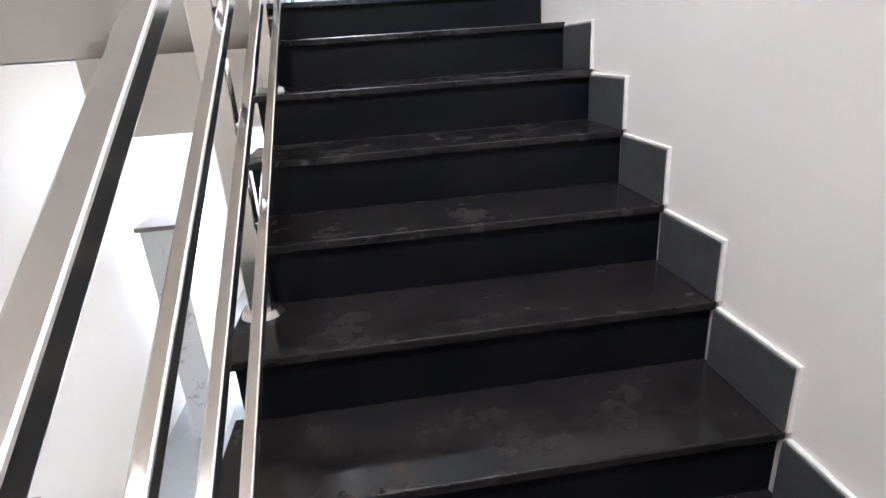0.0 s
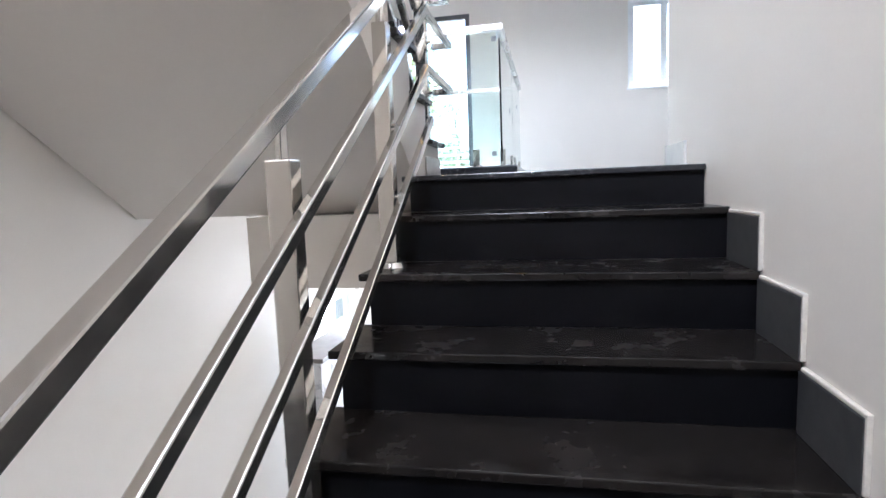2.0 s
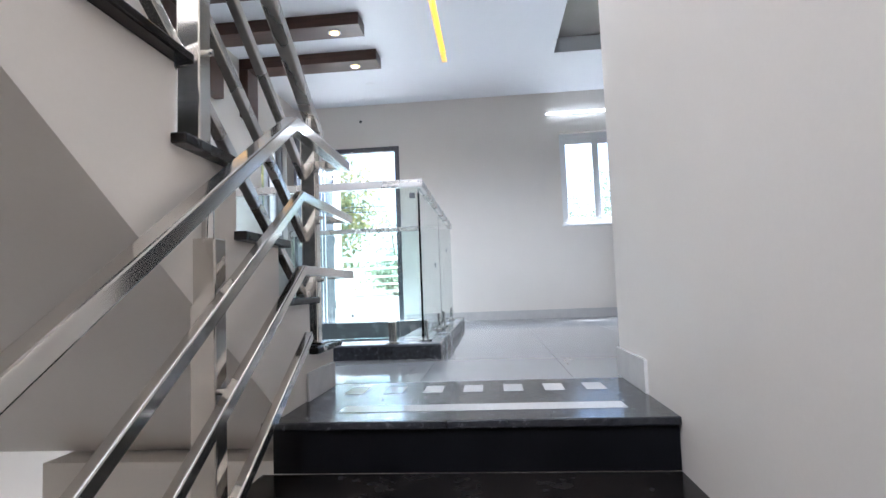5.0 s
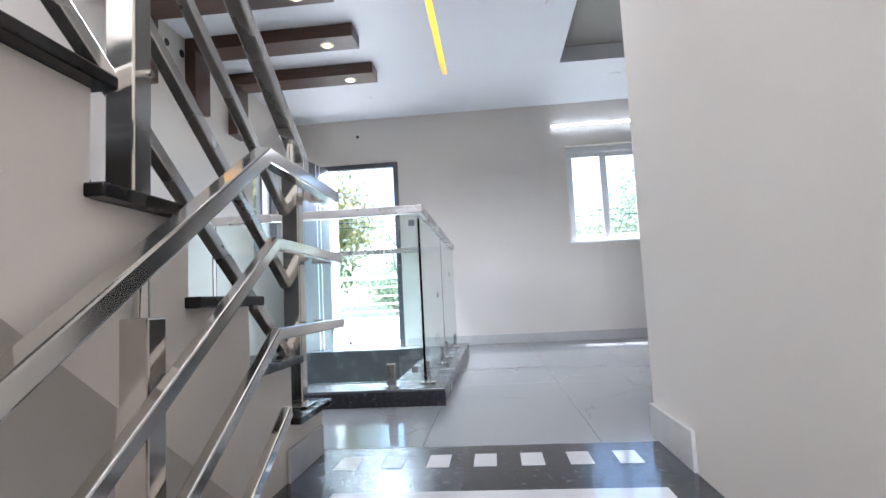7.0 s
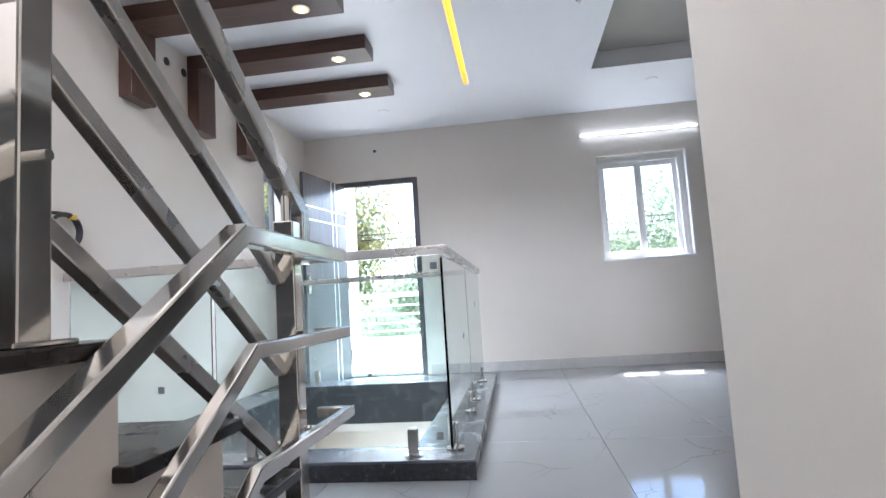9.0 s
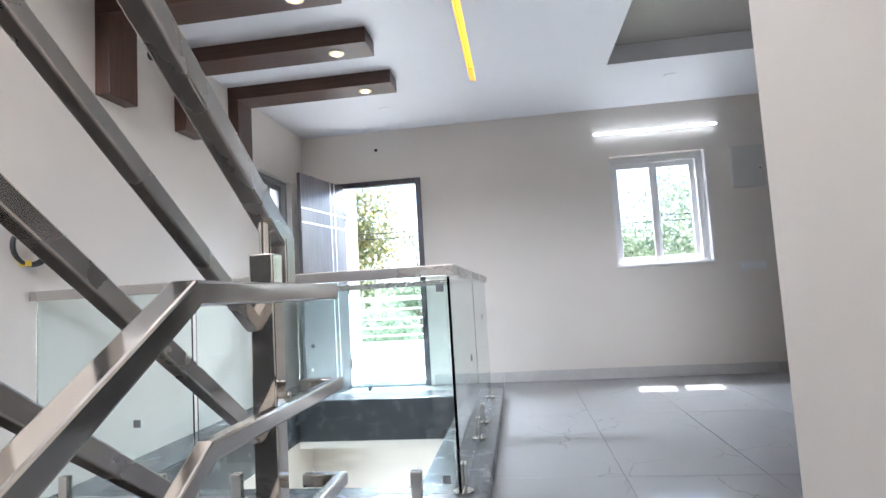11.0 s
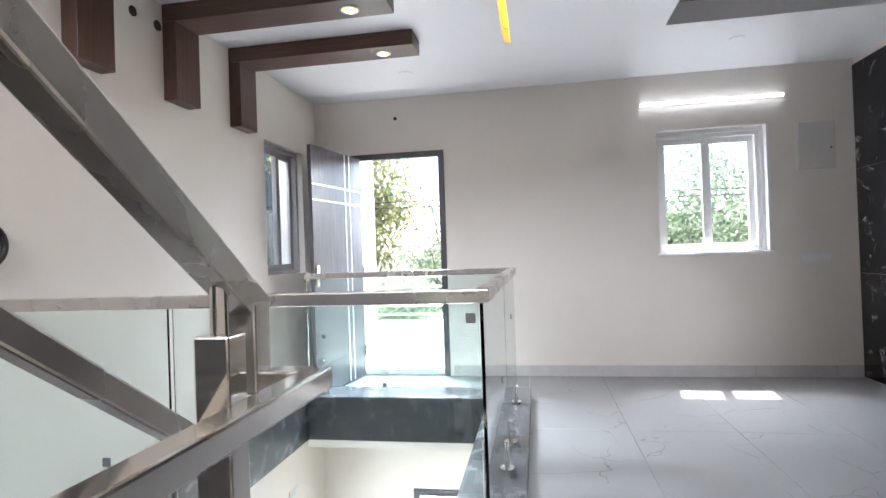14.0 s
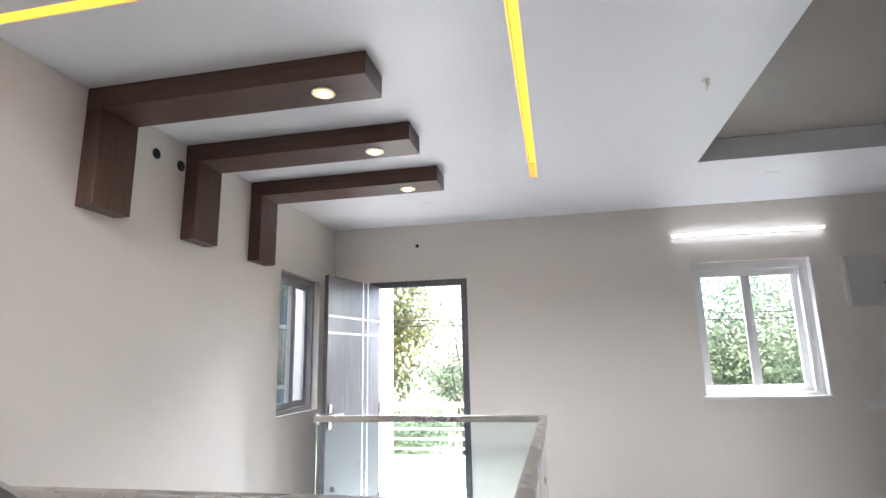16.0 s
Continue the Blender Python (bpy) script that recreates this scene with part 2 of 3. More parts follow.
def prism(points, x0, x1, axis="x", bm=None):
    """A closed outline (two coordinates a point) pushed along one axis."""
    bm = bm or bmesh.new()

    def at(u, v, w):
        return (w, u, v) if axis == "x" else (u, w, v) if axis == "y" else (u, v, w)
    a = [bm.verts.new(at(u, v, x0)) for u, v in points]
    b = [bm.verts.new(at(u, v, x1)) for u, v in points]
    n = len(points)
    bm.faces.new(a)
    bm.faces.new(b[::-1])
    for i in range(n):
        bm.faces.new((a[i], b[i], b[(i + 1) % n], a[(i + 1) % n]))
    bmesh.ops.recalc_face_normals(bm, faces=bm.faces)
    return bm


def sweep(points, w, h, r=0.005, bm=None):
    """A rectangular tube with rounded corners along a line of points, mitred at the bends."""
    bm = bm or bmesh.new()
    pts = [Vector(p) for p in points]
    ring = []
    for sx, sy in ((1, 1), (-1, 1), (-1, -1), (1, -1)):
        cx, cy = sx * (w / 2 - r), sy * (h / 2 - r)
        a0 = {(1, 1): 0, (-1, 1): 90, (-1, -1): 180, (1, -1): 270}[(sx, sy)]
        for k in (0, 45, 90):
            ring.append((cx + r * math.cos(radians(a0 + k)), cy + r * math.sin(radians(a0 + k))))
    rows = []
    for i, p in enumerate(pts):
        d_in = (p - pts[i - 1]).normalized() if i else (pts[1] - p).normalized()
        d_out = (pts[i + 1] - p).normalized() if i + 1 < len(pts) else d_in
        n = d_in + d_out
        side = d_in.cross(Vector((0, 0, 1)))
        side = side.normalized() if side.length > 1e-4 else Vector((1, 0, 0))
        up = side.cross(d_in)
        row = []
        for a, b in ring:
            o = side * a + up * b
            row.append(bm.verts.new(p + o - d_in * (o.dot(n) / d_in.dot(n))))
        rows.append(row)
    k = len(ring)
    for a, b in zip(rows, rows[1:]):
        for i in range(k):
            bm.faces.new((a[i], a[(i + 1) % k], b[(i + 1) % k], b[i]))
    bm.faces.new(rows[0][::-1])
    bm.faces.new(rows[-1])
    bmesh.ops.recalc_face_normals(bm, faces=bm.faces)
    return bm


def finish(name, bm, mat, shift, smooth=False):
    bmesh.ops.translate(bm, verts=bm.verts, vec=-Vector(shift))
    me = bpy.data.meshes.new(name)
    bm.to_mesh(me)
    bm.free()
    me.materials.append(mat)
    if smooth:
        me.polygons.foreach_set("use_smooth", [True] * len(me.polygons))
        me.set_sharp_from_angle(angle=radians(35))
    return me


def solid(name, bm, mat, label, category, kind="", group="", smooth=False):
    """A thing of one mesh, with its origin at its base."""
    xs = [v.co for v in bm.verts]
    base = Vector(((min(c.x for c in xs) + max(c.x for c in xs)) / 2, (min(c.y for c in xs) + max(c.y for c in xs)) / 2, min(c.z for c in xs)))
    ob = new(name, finish(name, bm, mat, base, smooth))
    ob.location = base
    return tagged(ob, label, category, group, kind)


def thing(name, base, label, category, kind="", group=""):
    ob = new(name)
    ob.location = base
    ob.empty_display_size = 0.1
    return tagged(ob, label, category, group, kind)


def part(name, bm, mat, parent, label="", smooth=False):
    """One mesh under a thing or a part; the bmesh is in world places."""
    top = parent
    shift = Vector((0, 0, 0))
    while top is not None:
        shift += top.location
        top = top.parent
    ob = new(name, finish(name, bm, mat, shift, smooth))
    ob.parent = parent
    return tagged(ob, label)


# ---------------------------------------------------------------- sizes
R, T = 0.177, 0.286              # riser and going of the lowest flight
R1, T1 = 0.1775, 0.281           # the flight up to the landing
R2, T2 = 0.185, 0.284            # the flight above the landing
YF, XL, XR = 4.70, -2.82, 1.905   # far, left and right wall faces
CEIL_Z = 2.635
LOW = -18 * R                    # floor of the hall below
MID = -0.155 - 9 * R1            # half landing below
VX0, VX1, VY0, VY1 = -2.50, -1.10, 1.62, 3.62   # the opening in the floor
WT = 0.23                        # wall thickness


# ---------------------------------------------------------------- large structure
def wall_with_holes(name, axis, at0, at1, u0, u1, z0, z1, holes, mat, label):
    """A wall slab square to axis, with rectangular openings (u0, u1, z0, z1)."""
    bm = bmesh.new()
    us = sorted({u0, u1, *[h[0] for h in holes], *[h[1] for h in holes]})
    for a, b in zip(us, us[1:]):
        zs = [(z0, z1)]
        for h in holes:
            if h[0] <= a + 1e-6 and h[1] >= b - 1e-6:
                nxt = []
                for p, q in zs:
                    if h[2] > p:
                        nxt.append((p, min(q, h[2])))
                    if h[3] < q:
                        nxt.append((max(p, h[3]), q))
                zs = nxt
        for p, q in zs:
            if q - p > 1e-6:
                if axis == "y":
                    box(a, b, at0, at1, p, q, bm=bm)
                else:
                    box(at0, at1, a, b, p, q, bm=bm)
    bmesh.ops.remove_doubles(bm, verts=bm.verts, dist=1e-5)
    return solid(name, bm, mat, label, "wall", "structure")


DOOR = (-2.46, -1.556, 0.0, 2.11)
WIN = (0.338, 1.24, 1.062, 2.145)
SIDE_WIN = (3.68, 4.38, 1.01, 2.095)
HALL_DOOR = (-1.95, -1.15, LOW, -1.06)
HALL_WIN = (2.6, 3.7, -2.6, -1.15)
wall_with_holes("wall_north", "y", YF, YF + WT, XL - WT, XR + WT, LOW, 3.1, [DOOR, WIN, HALL_DOOR], WALL, "cream painted wall with an open door and window")
wall_with_holes("wall_west", "x", XL - WT, XL, -4.2, YF, LOW, 5.4, [SIDE_WIN, HALL_WIN], WALL, "cream painted side wall beside the stairs")
wall_with_holes("wall_east", "x", XR, XR + WT, -0.2, YF, LOW, 3.1, [], WALL, "plain cream painted wall")
wall_with_holes("wall_stair", "x", 0.0, 0.15, -4.2, 0.70, LOW, 5.4, [], WALL, "cream painted wall along the stairs")
wall_with_holes("wall_south", "y", 0.55, 0.70, 0.15, XR, LOW, 3.1, [], WALL, "plain cream painted wall")
# The unseen opening is added only for the stairwell fill lamp.
wall_with_holes("wall_back", "y", -4.4, -4.2, XL - WT, 0.15, LOW, 5.4, [(-2.0, -0.6, 3.4, 4.8)], WALL, "plain cream painted stairwell wall")

# floor slab with the opening
bm = bmesh.new()
box(XL, VX0, 0.285, YF, -0.16, -0.012, bm=bm)
box(-1.19, 0.0, 0.02, 0.285, -0.16, -0.026, bm=bm)
box(VX1, 0.0, 0.285, YF, -0.16, -0.026, bm=bm)
box(0.0, XR, 0.70, YF, -0.16, -0.012, bm=bm)
box(VX0, VX1, 0.285, VY0, -0.16, -0.012, bm=bm)
box(VX0, VX1, VY1, YF, -0.30, -0.012, bm=bm)
solid("floor_slab", bm, WALL, "plastered floor slab around a square opening", "floor", "structure")
solid("beam", box(-2.08, -0.01, 0.16, 0.46, -0.52, -0.165), WALL, "cream plastered beam below the landing", "beam", "structure")
solid("floor_lower", box(XL - WT, XR + WT, -4.4, YF + WT, LOW - 0.15, LOW), TILE, "glossy pale tiled floor of the hall below", "floor", "structure")
solid("stairwell_roof", box(XL - WT, 0.15, -4.4, 0.7, 5.4, 5.55), CEIL, "white stairwell ceiling", "ceiling", "structure")
solid("wall_upper", box(XL, 0.0, 0.62, 0.70, 2.75, 5.4), WALL, "cream painted wall above the landing", "wall", "structure")

# ceiling with the light slot and the recess
SX, SY, SW, SEND = -0.91, 1.31, 0.05, 3.62   # the slot's lines, width and far end
RX0, RX1, RY0, RY1 = 0.185, 1.76, 1.0, 3.59  # the recess
bm = bmesh.new()
box(XL, SX, SY + SW, YF, CEIL_Z, CEIL_Z + 0.105, bm=bm)
box(XL, SX + SW, 0.62, SY, CEIL_Z, CEIL_Z + 0.105, bm=bm)
box(SX, SX + SW, SEND, YF, CEIL_Z, CEIL_Z + 0.105, bm=bm)
box(SX + SW, RX0, 0.62, YF, CEIL_Z, CEIL_Z + 0.105, bm=bm)
box(RX0, XR, RY1, YF, CEIL_Z, CEIL_Z + 0.148, bm=bm)
box(RX0, XR, 0.62, RY0, CEIL_Z, CEIL_Z + 0.148, bm=bm)
box(RX1, XR, RY0, RY1, CEIL_Z, CEIL_Z + 0.148, bm=bm)
box(XL, XR, 0.62, YF, CEIL_Z + 0.168, CEIL_Z + 0.4, bm=bm)
solid("ceiling", bm, CEIL, "white false ceiling with a recess and a light slot", "ceiling", "structure")
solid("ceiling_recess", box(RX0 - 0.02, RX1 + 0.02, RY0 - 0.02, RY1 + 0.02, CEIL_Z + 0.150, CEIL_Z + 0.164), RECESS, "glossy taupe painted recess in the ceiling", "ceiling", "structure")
cove = thing("cove_light", ((SX + XL) / 2, SY, CEIL_Z + 0.11), "yellow led strip glowing in a ceiling slot", "light strip")
part("led_strip", box(SX + 0.004, SX + SW - 0.004, SY + 0.004, SEND - 0.004, CEIL_Z + 0.11, CEIL_Z + 0.12), COVE_GLOW, cove)
part("led_strip", box(XL + 0.01, SX, SY + 0.004, SY + SW - 0.004, CEIL_Z + 0.11, CEIL_Z + 0.12), COVE_GLOW, cove)
# Not lamps: emissive boards stand in for strip light on the slot's sides.
part("glowing_side_board", box(SX + SW - 0.006, SX + SW - 0.001, SY + 0.06, SEND - 0.002, CEIL_Z + 0.004, CEIL_Z + 0.10), COVE_GLOW, cove)
part("glowing_side_board", box(XL + 0.01, SX - 0.002, SY + SW - 0.006, SY + SW - 0.001, CEIL_Z + 0.004, CEIL_Z + 0.10), COVE_GLOW, cove)


# ---------------------------------------------------------------- stairs
def first_nose(k):
    """The riser's plane and the top of tread k below the landing."""
    return -0.296 - (k - 1) * T1, -0.155 - (k - 1) * R1


def flight(name, label, x0, x1, nose, rise, step, count, inset, soffit, body_x0, body_x1):
    """Treads at nose + k * step, each one rise apart; step is the going with its sign."""
    st = thing(name, ((x0 + x1) / 2, nose[0], nose[1]), label, "staircase", "structure")
    s = 1 if step > 0 else -1
    for k in range(count):
        y, z = nose[0] + k * step, nose[1] + k * rise
        back = y + step
        a, b = (y - s * 0.022, back + s * 0.014)
        part("tread", box(x0, x1, min(a, b), max(a, b), z - 0.024, z, 0.004), TREAD, st)
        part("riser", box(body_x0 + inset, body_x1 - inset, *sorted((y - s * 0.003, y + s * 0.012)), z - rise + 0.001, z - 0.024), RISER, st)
    pts = []
    for k in range(count):
        y, z = nose[0] + k * step, nose[1] + k * rise
        pts += [(y, z - rise - (0.025 if k else 0)), (y, z - 0.025)]
    pts.append((nose[0] + count * step, nose[1] + (count - 1) * rise - 0.025))
    pts += soffit
    part("stair_slab", prism(pts, body_x0 + 0.002, body_x1 - 0.002), WALL, st)
    return st


flight("staircase_first", "black granite stairs with dusty worn treads", -1.228, -0.002, first_nose(9), R1, T1, 9, 0.0,
       [(0.0, -0.30), (0.0, -0.34), (first_nose(9)[0], first_nose(9)[1] - 0.34)], -1.196, -0.004)
flight("staircase_second", "black granite stairs rising over the landing", XL + 0.01, -1.152, (0.618, R2), R2, -T2, 12, 0.012,
       [(0.618 - 12 * T2, 2.05), (0.285, -0.16), (0.606, -0.16), (0.606, -0.014)], XL + 0.012, -1.185)
flight("staircase_below", "black granite stairs down to the lower hall", XL + 0.01, -1.27, (-3 * T, LOW + R), R, -T, 8, 0.012,
       [(-3 * T - 8 * T, LOW + 6.5 * R), (-3 * T - 3 * T, LOW), (-3 * T, LOW)], XL + 0.012, -1.30)
solid("half_landing", box(XL + 0.01, -0.004, -4.19, -3.16, MID - 0.15, MID, 0.0, box(-1.196, -0.004, -3.16, first_nose(9)[0], MID - 0.15, MID)), TREAD, "black granite half landing", "landing", "structure")

# landing edge slab, riser and inlays
land = thing("landing_border", (-0.6, 0.3, 0.0), "black granite landing border with white inlaid squares", "floor border", "structure")
part("nosing_slab", box(-1.222, -0.002, -0.022, 0.64, -0.024, 0.0, 0.004), GRANITE, land)
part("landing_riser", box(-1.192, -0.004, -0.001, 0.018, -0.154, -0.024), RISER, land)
part("inlay_strip", box(-1.02, -0.118, 0.10, 0.19, 0.0005, 0.0018), INLAY, land)
for k in range(7):
    x = -0.118 - k * 0.149
    part("inlay_square", box(x - 0.072, x, 0.402, 0.535, 0.0005, 0.0018), INLAY, land)

# stepped skirting on the stair wall
skirt = thing("stair_skirting", (0, -1.4, -1.5), "grey granite stepped skirting with white edge", "skirting", "structure")
for k in range(2, 10):
    (y0, z0), y1 = first_nose(k), first_nose(k - 1)[0] - 0.026
    y0 -= 0.026
    part("skirting_tile", box(-0.014, 0.0, y0, y1, z0, z0 + 0.158, 0.002), SKIRT_DARK, skirt)
    part("cement_edge", box(-0.013, 0.0, y0 - 0.009, y0, z0 + 0.004, z0 + 0.170, 0.003), LIP, skirt)
    part("cement_edge", box(-0.013, 0.0, y0, y1 - 0.009, z0 + 0.159, z0 + 0.170, 0.003), LIP, skirt)

# room skirting tiles
rs = thing("skirting_north", (0.5, YF, 0), "grey glazed skirting tiles along the wall", "skirting", "structure")
for a, b in ((-1.52, -0.83), (-0.83, -0.20), (-0.20, 0.43), (0.43, 1.06), (1.06, 1.69), (1.69, 1.89)):
    part("skirting_tile", box(a + 0.001, b - 0.001, YF - 0.012, YF, 0.0, 0.10, 0.002), SKIRT, rs)
rs = thing("skirting_stair_wall", (0.0, 0.5, 0), "pale skirting tile at the wall's end", "skirting", "structure")
part("skirting_tile", box(-0.012, 0.0, 0.30, 0.70, 0.0, 0.115, 0.002), SKIRT, rs)
part("skirting_tile", box(-1.184, -1.174, 0.28, 0.60, 0.0, 0.10, 0.002), SKIRT, rs)
part("skirting_tile", box(-0.012, 1.885, 0.70, 0.712, 0.0, 0.115, 0.002), SKIRT, rs)
rs = thing("skirting_west", (XL, 4.2, 0), "grey skirting tile along the wall", "skirting", "structure")
part("skirting_tile", box(XL, XL + 0.012, 4.05, YF - 0.013, 0.0, 0.10, 0.002), SKIRT, rs)

# black marble wall
mw = thing("marble_wall", (XR, 3.0, 0), "black marble wall cladding with white veins", "wall cladding", "structure")
for j in range(3):
    for i in range(4):
        y1 = YF - i * 0.95
        part("marble_panel", box(XR - 0.012, XR, max(y1 - 0.949, 0.715), y1 - 0.001, j * 0.86 + 0.001, min((j + 1) * 0.86 - 0.001, CEIL_Z - 0.002), 0.001), BLACK_MARBLE, mw)


# partition of the hall below
pt = thing("hall_partition", (-2.5, 1.5, LOW), "low white marble partition with a taupe capping slab", "partition")
part("capping_slab", box(-2.60, -2.30, 1.42, 2.27, -1.335, -1.30, 0.004), TAUPE_STONE, pt)
for j in range(4):
    for i in range(4):
        y = 1.44 + i * 0.20
        part("marble_tile", box(-2.57, -2.33, y + 0.0015, y + 0.1985, LOW + j * 0.4625 + 0.0015, LOW + (j + 1) * 0.4625 - 0.0015, 0.002), WHITE_MARBLE, pt)

# ---------------------------------------------------------------- railings
RX = -1.124      # handrail line
BX = -1.105      # bars
SLOPE = 0.633       # first flight
UP_SLOPE = 0.71     # second flight


def handrail_z(y):
    return 0.928 + SLOPE * (y - 0.02)


rail = thing("stair_railing", (-1.16, -1.2, -0.9), "polished stainless steel stair railing with three bars", "railing")
part("handrail", sweep([(RX, -3.0, handrail_z(-3.0)), (RX, 0.015, 0.922), (RX, 0.61, 0.922), (-1.205, 0.61, 0.922)], 0.046, 0.040), STEEL, rail)
for zc, last in ((0.69, True), (0.455, True), (0.21, False)):
    pts = [(BX, -3.0, zc + SLOPE * (-3.0 - 0.03))]
    pts += [(BX, 0.03, zc), (BX, 0.61, zc), (-1.20, 0.61, zc)] if last else [(BX, 0.09, zc + SLOPE * 0.06)]
    part("bar", sweep(pts, 0.026, 0.032, 0.004), STEEL, rail)


def rail_post(x, y, z, top, rail_bottom, owner, foot=True):
    """A square post with a base cover, a cap and a pin that carries the handrail."""
    p = part("post", box(x - 0.03, x + 0.03, y - 0.027, y + 0.027, z, top, 0.004), STEEL_TUBE, owner)
    part("pin", cyl((x, y, top), (x, y, rail_bottom), 0.014), STEEL, p, smooth=True)
    part("base_cover", cyl((x, y, z), (x, y, z + 0.018), 0.058, r2=0.048) if foot else box(x - 0.05, x + 0.05, y - 0.05, y + 0.05, z, z + 0.008, 0.002), STEEL, p, smooth=foot)
    for k in (0.25, 0.5):
        part("screw_stub", cyl((x + 0.03, y, z + k), (x + 0.05, y, z + k), 0.008, 10), STEEL, p)


for k, y, tall in ((8, -2.19, 0.84), (5, -1.19, 0.88), (2, -0.42, 0.85)):
    z = first_nose(k)[1]
    rail_post(-1.165, y, z, z + tall, handrail_z(y) - 0.02, rail)

up = thing("upper_railing", (-1.2, 0.4, R), "polished steel railing of the rising stairs", "railing")


def upper_z(y):
    return 1.135 - UP_SLOPE * (y - 0.485)


UX = -1.23
part("handrail", sweep([(UX, 0.60, upper_z(0.60) - 0.008), (UX, -3.0, upper_z(-3.0) - 0.008)], 0.05, 0.055), STEEL_HAZY, up)
part("end_piece", box(UX - 0.027, UX + 0.027, 0.555, 0.608, 0.908, upper_z(0.585), 0.004), STEEL_HAZY, up)
for d in (0.293, 0.546, 0.79):
    part("bar", sweep([(UX - 0.02, 0.47, upper_z(0.47) - d), (UX - 0.02, -3.0, upper_z(-3.0) - d)], 0.030, 0.034, 0.004), STEEL_HAZY, up)
rail_post(UX, 0.495, R2, 1.02, upper_z(0.495) - 0.02, up, False)
for k in (4, 7):
    y = 0.618 - (k - 1) * T2 - 0.13
    rail_post(UX, y, k * R2, k * R2 + 0.80, upper_z(y) - 0.02, up, False)


# ---------------------------------------------------------------- opening with glass railing
kerb = thing("void_kerb", (-1.6, 2.5, 0.0), "dark granite kerb around the floor opening", "kerb", "structure")
KX1, KY0, KY1, KH = -0.812, 1.38, 3.94, 0.085
part("kerb_stone", box(VX1, KX1, KY0, KY1, 0.0, KH, 0.004), KERB, kerb)
part("kerb_stone", box(XL + 0.002, VX1 - 0.001, KY0, VY0, 0.0, KH, 0.004), KERB, kerb)
part("kerb_stone", box(XL + 0.002, VX1 - 0.001, VY1, KY1, 0.0, KH, 0.004), KERB, kerb)
part("kerb_stone", box(XL + 0.002, VX0, VY0 + 0.001, VY1 - 0.001, 0.0, KH, 0.004), KERB, kerb)
part("fascia", box(VX0 - 0.001, VX1 + 0.001, VY1 - 0.012, VY1 - 0.001, -0.24, KH - 0.006), KERB, kerb)
part("fascia", box(VX0 + 0.001, VX0 + 0.012, VY0, VY1 - 0.012, -0.24, KH - 0.006), KERB, kerb)
part("fascia", box(VX1 - 0.012, VX1 - 0.001, VY0, VY1 - 0.012, -0.24, KH - 0.006), KERB, kerb)
part("front_face", box(XL + 0.002, KX1 + 0.004, KY0 - 0.006, KY0, 0.0, KH - 0.012), GRANITE, kerb)

gr = thing("glass_railing", (-1.6, 2.5, KH), "frameless glass railing with a steel cap rail", "glass railing")
GX, GY0, GY1, GTOP = -0.914, 1.455, 3.75, 0.976


def pane(x0, x1, y0, y1):
    p = part("glass_pane", box(x0, x1, y0, y1, KH + 0.03, GTOP, 0.001), GLASS, gr)
    p.visible_shadow = False
    return p


pane(-2.02, GX - 0.012, GY0 - 0.006, GY0 + 0.006)
pane(XL + 0.03, -2.04, GY0 - 0.006, GY0 + 0.006)
pane(GX - 0.006, GX + 0.006, GY0 - 0.006, 2.53)
pane(GX - 0.006, GX + 0.006, 2.55, GY1 + 0.006)
pane(-2.53, GX - 0.012, GY1 - 0.006, GY1 + 0.006)
part("cap_rail", sweep([(XL + 0.01, GY0, GTOP + 0.02), (GX, GY0, GTOP + 0.02), (GX, GY1, GTOP + 0.02), (-2.55, GY1, GTOP + 0.02)], 0.05, 0.045), STEEL_HAZY, gr)


def clamp(x, y, along):
    """A short steel spigot on a round foot that holds the glass."""
    c = part("spigot", cyl((x, y, KH), (x, y, KH + 0.008), 0.042), STEEL, gr, smooth=True)
    if along == "x":
        part("grip", box(x - 0.022, x + 0.022, y - 0.018, y - 0.008, KH + 0.006, KH + 0.12, 0.003), STEEL, c)
        part("grip", box(x - 0.022, x + 0.022, y + 0.008, y + 0.018, KH + 0.006, KH + 0.12, 0.003), STEEL, c)
    else:
        part("grip", box(x - 0.018, x - 0.008, y - 0.022, y + 0.022, KH + 0.006, KH + 0.12, 0.003), STEEL, c)
        part("grip", box(x + 0.008, x + 0.018, y - 0.022, y + 0.022, KH + 0.006, KH + 0.12, 0.003), STEEL, c)


for x in (-1.089, -1.85, -2.2, -2.65):
    clamp(x, GY0, "x")
for y in (1.55, 2.35, 2.72, 3.52):
    clamp(GX, y, "y")
for x in (-1.10, -2.40):
    clamp(x, GY1, "x")
part("end_bracket", box(-2.55, -2.52, GY1 - 0.02, GY1 + 0.02, 0.95, 1.03, 0.004), STEEL, gr)
for x, z in ((-0.95, 0.925), (-0.965, 0.17), (-2.3, 0.42)):
    part("sticker", box(x - 0.016, x + 0.016, GY0 - 0.009, GY0 - 0.0065, z - 0.016, z + 0.016), STICKER, gr)
for y, z in ((2.2, 0.55), (3.2, 0.72)):
    part("sticker", box(GX + 0.0065, GX + 0.009, y - 0.016, y + 0.016, z - 0.016, z + 0.016), STICKER, gr)
for x, z in ((-1.917, 0.145), (-2.40, 0.52)):
    part("sticker", box(x - 0.016, x + 0.016, GY1 - 0.009, GY1 - 0.0065, z - 0.016, z + 0.016), STICKER, gr)


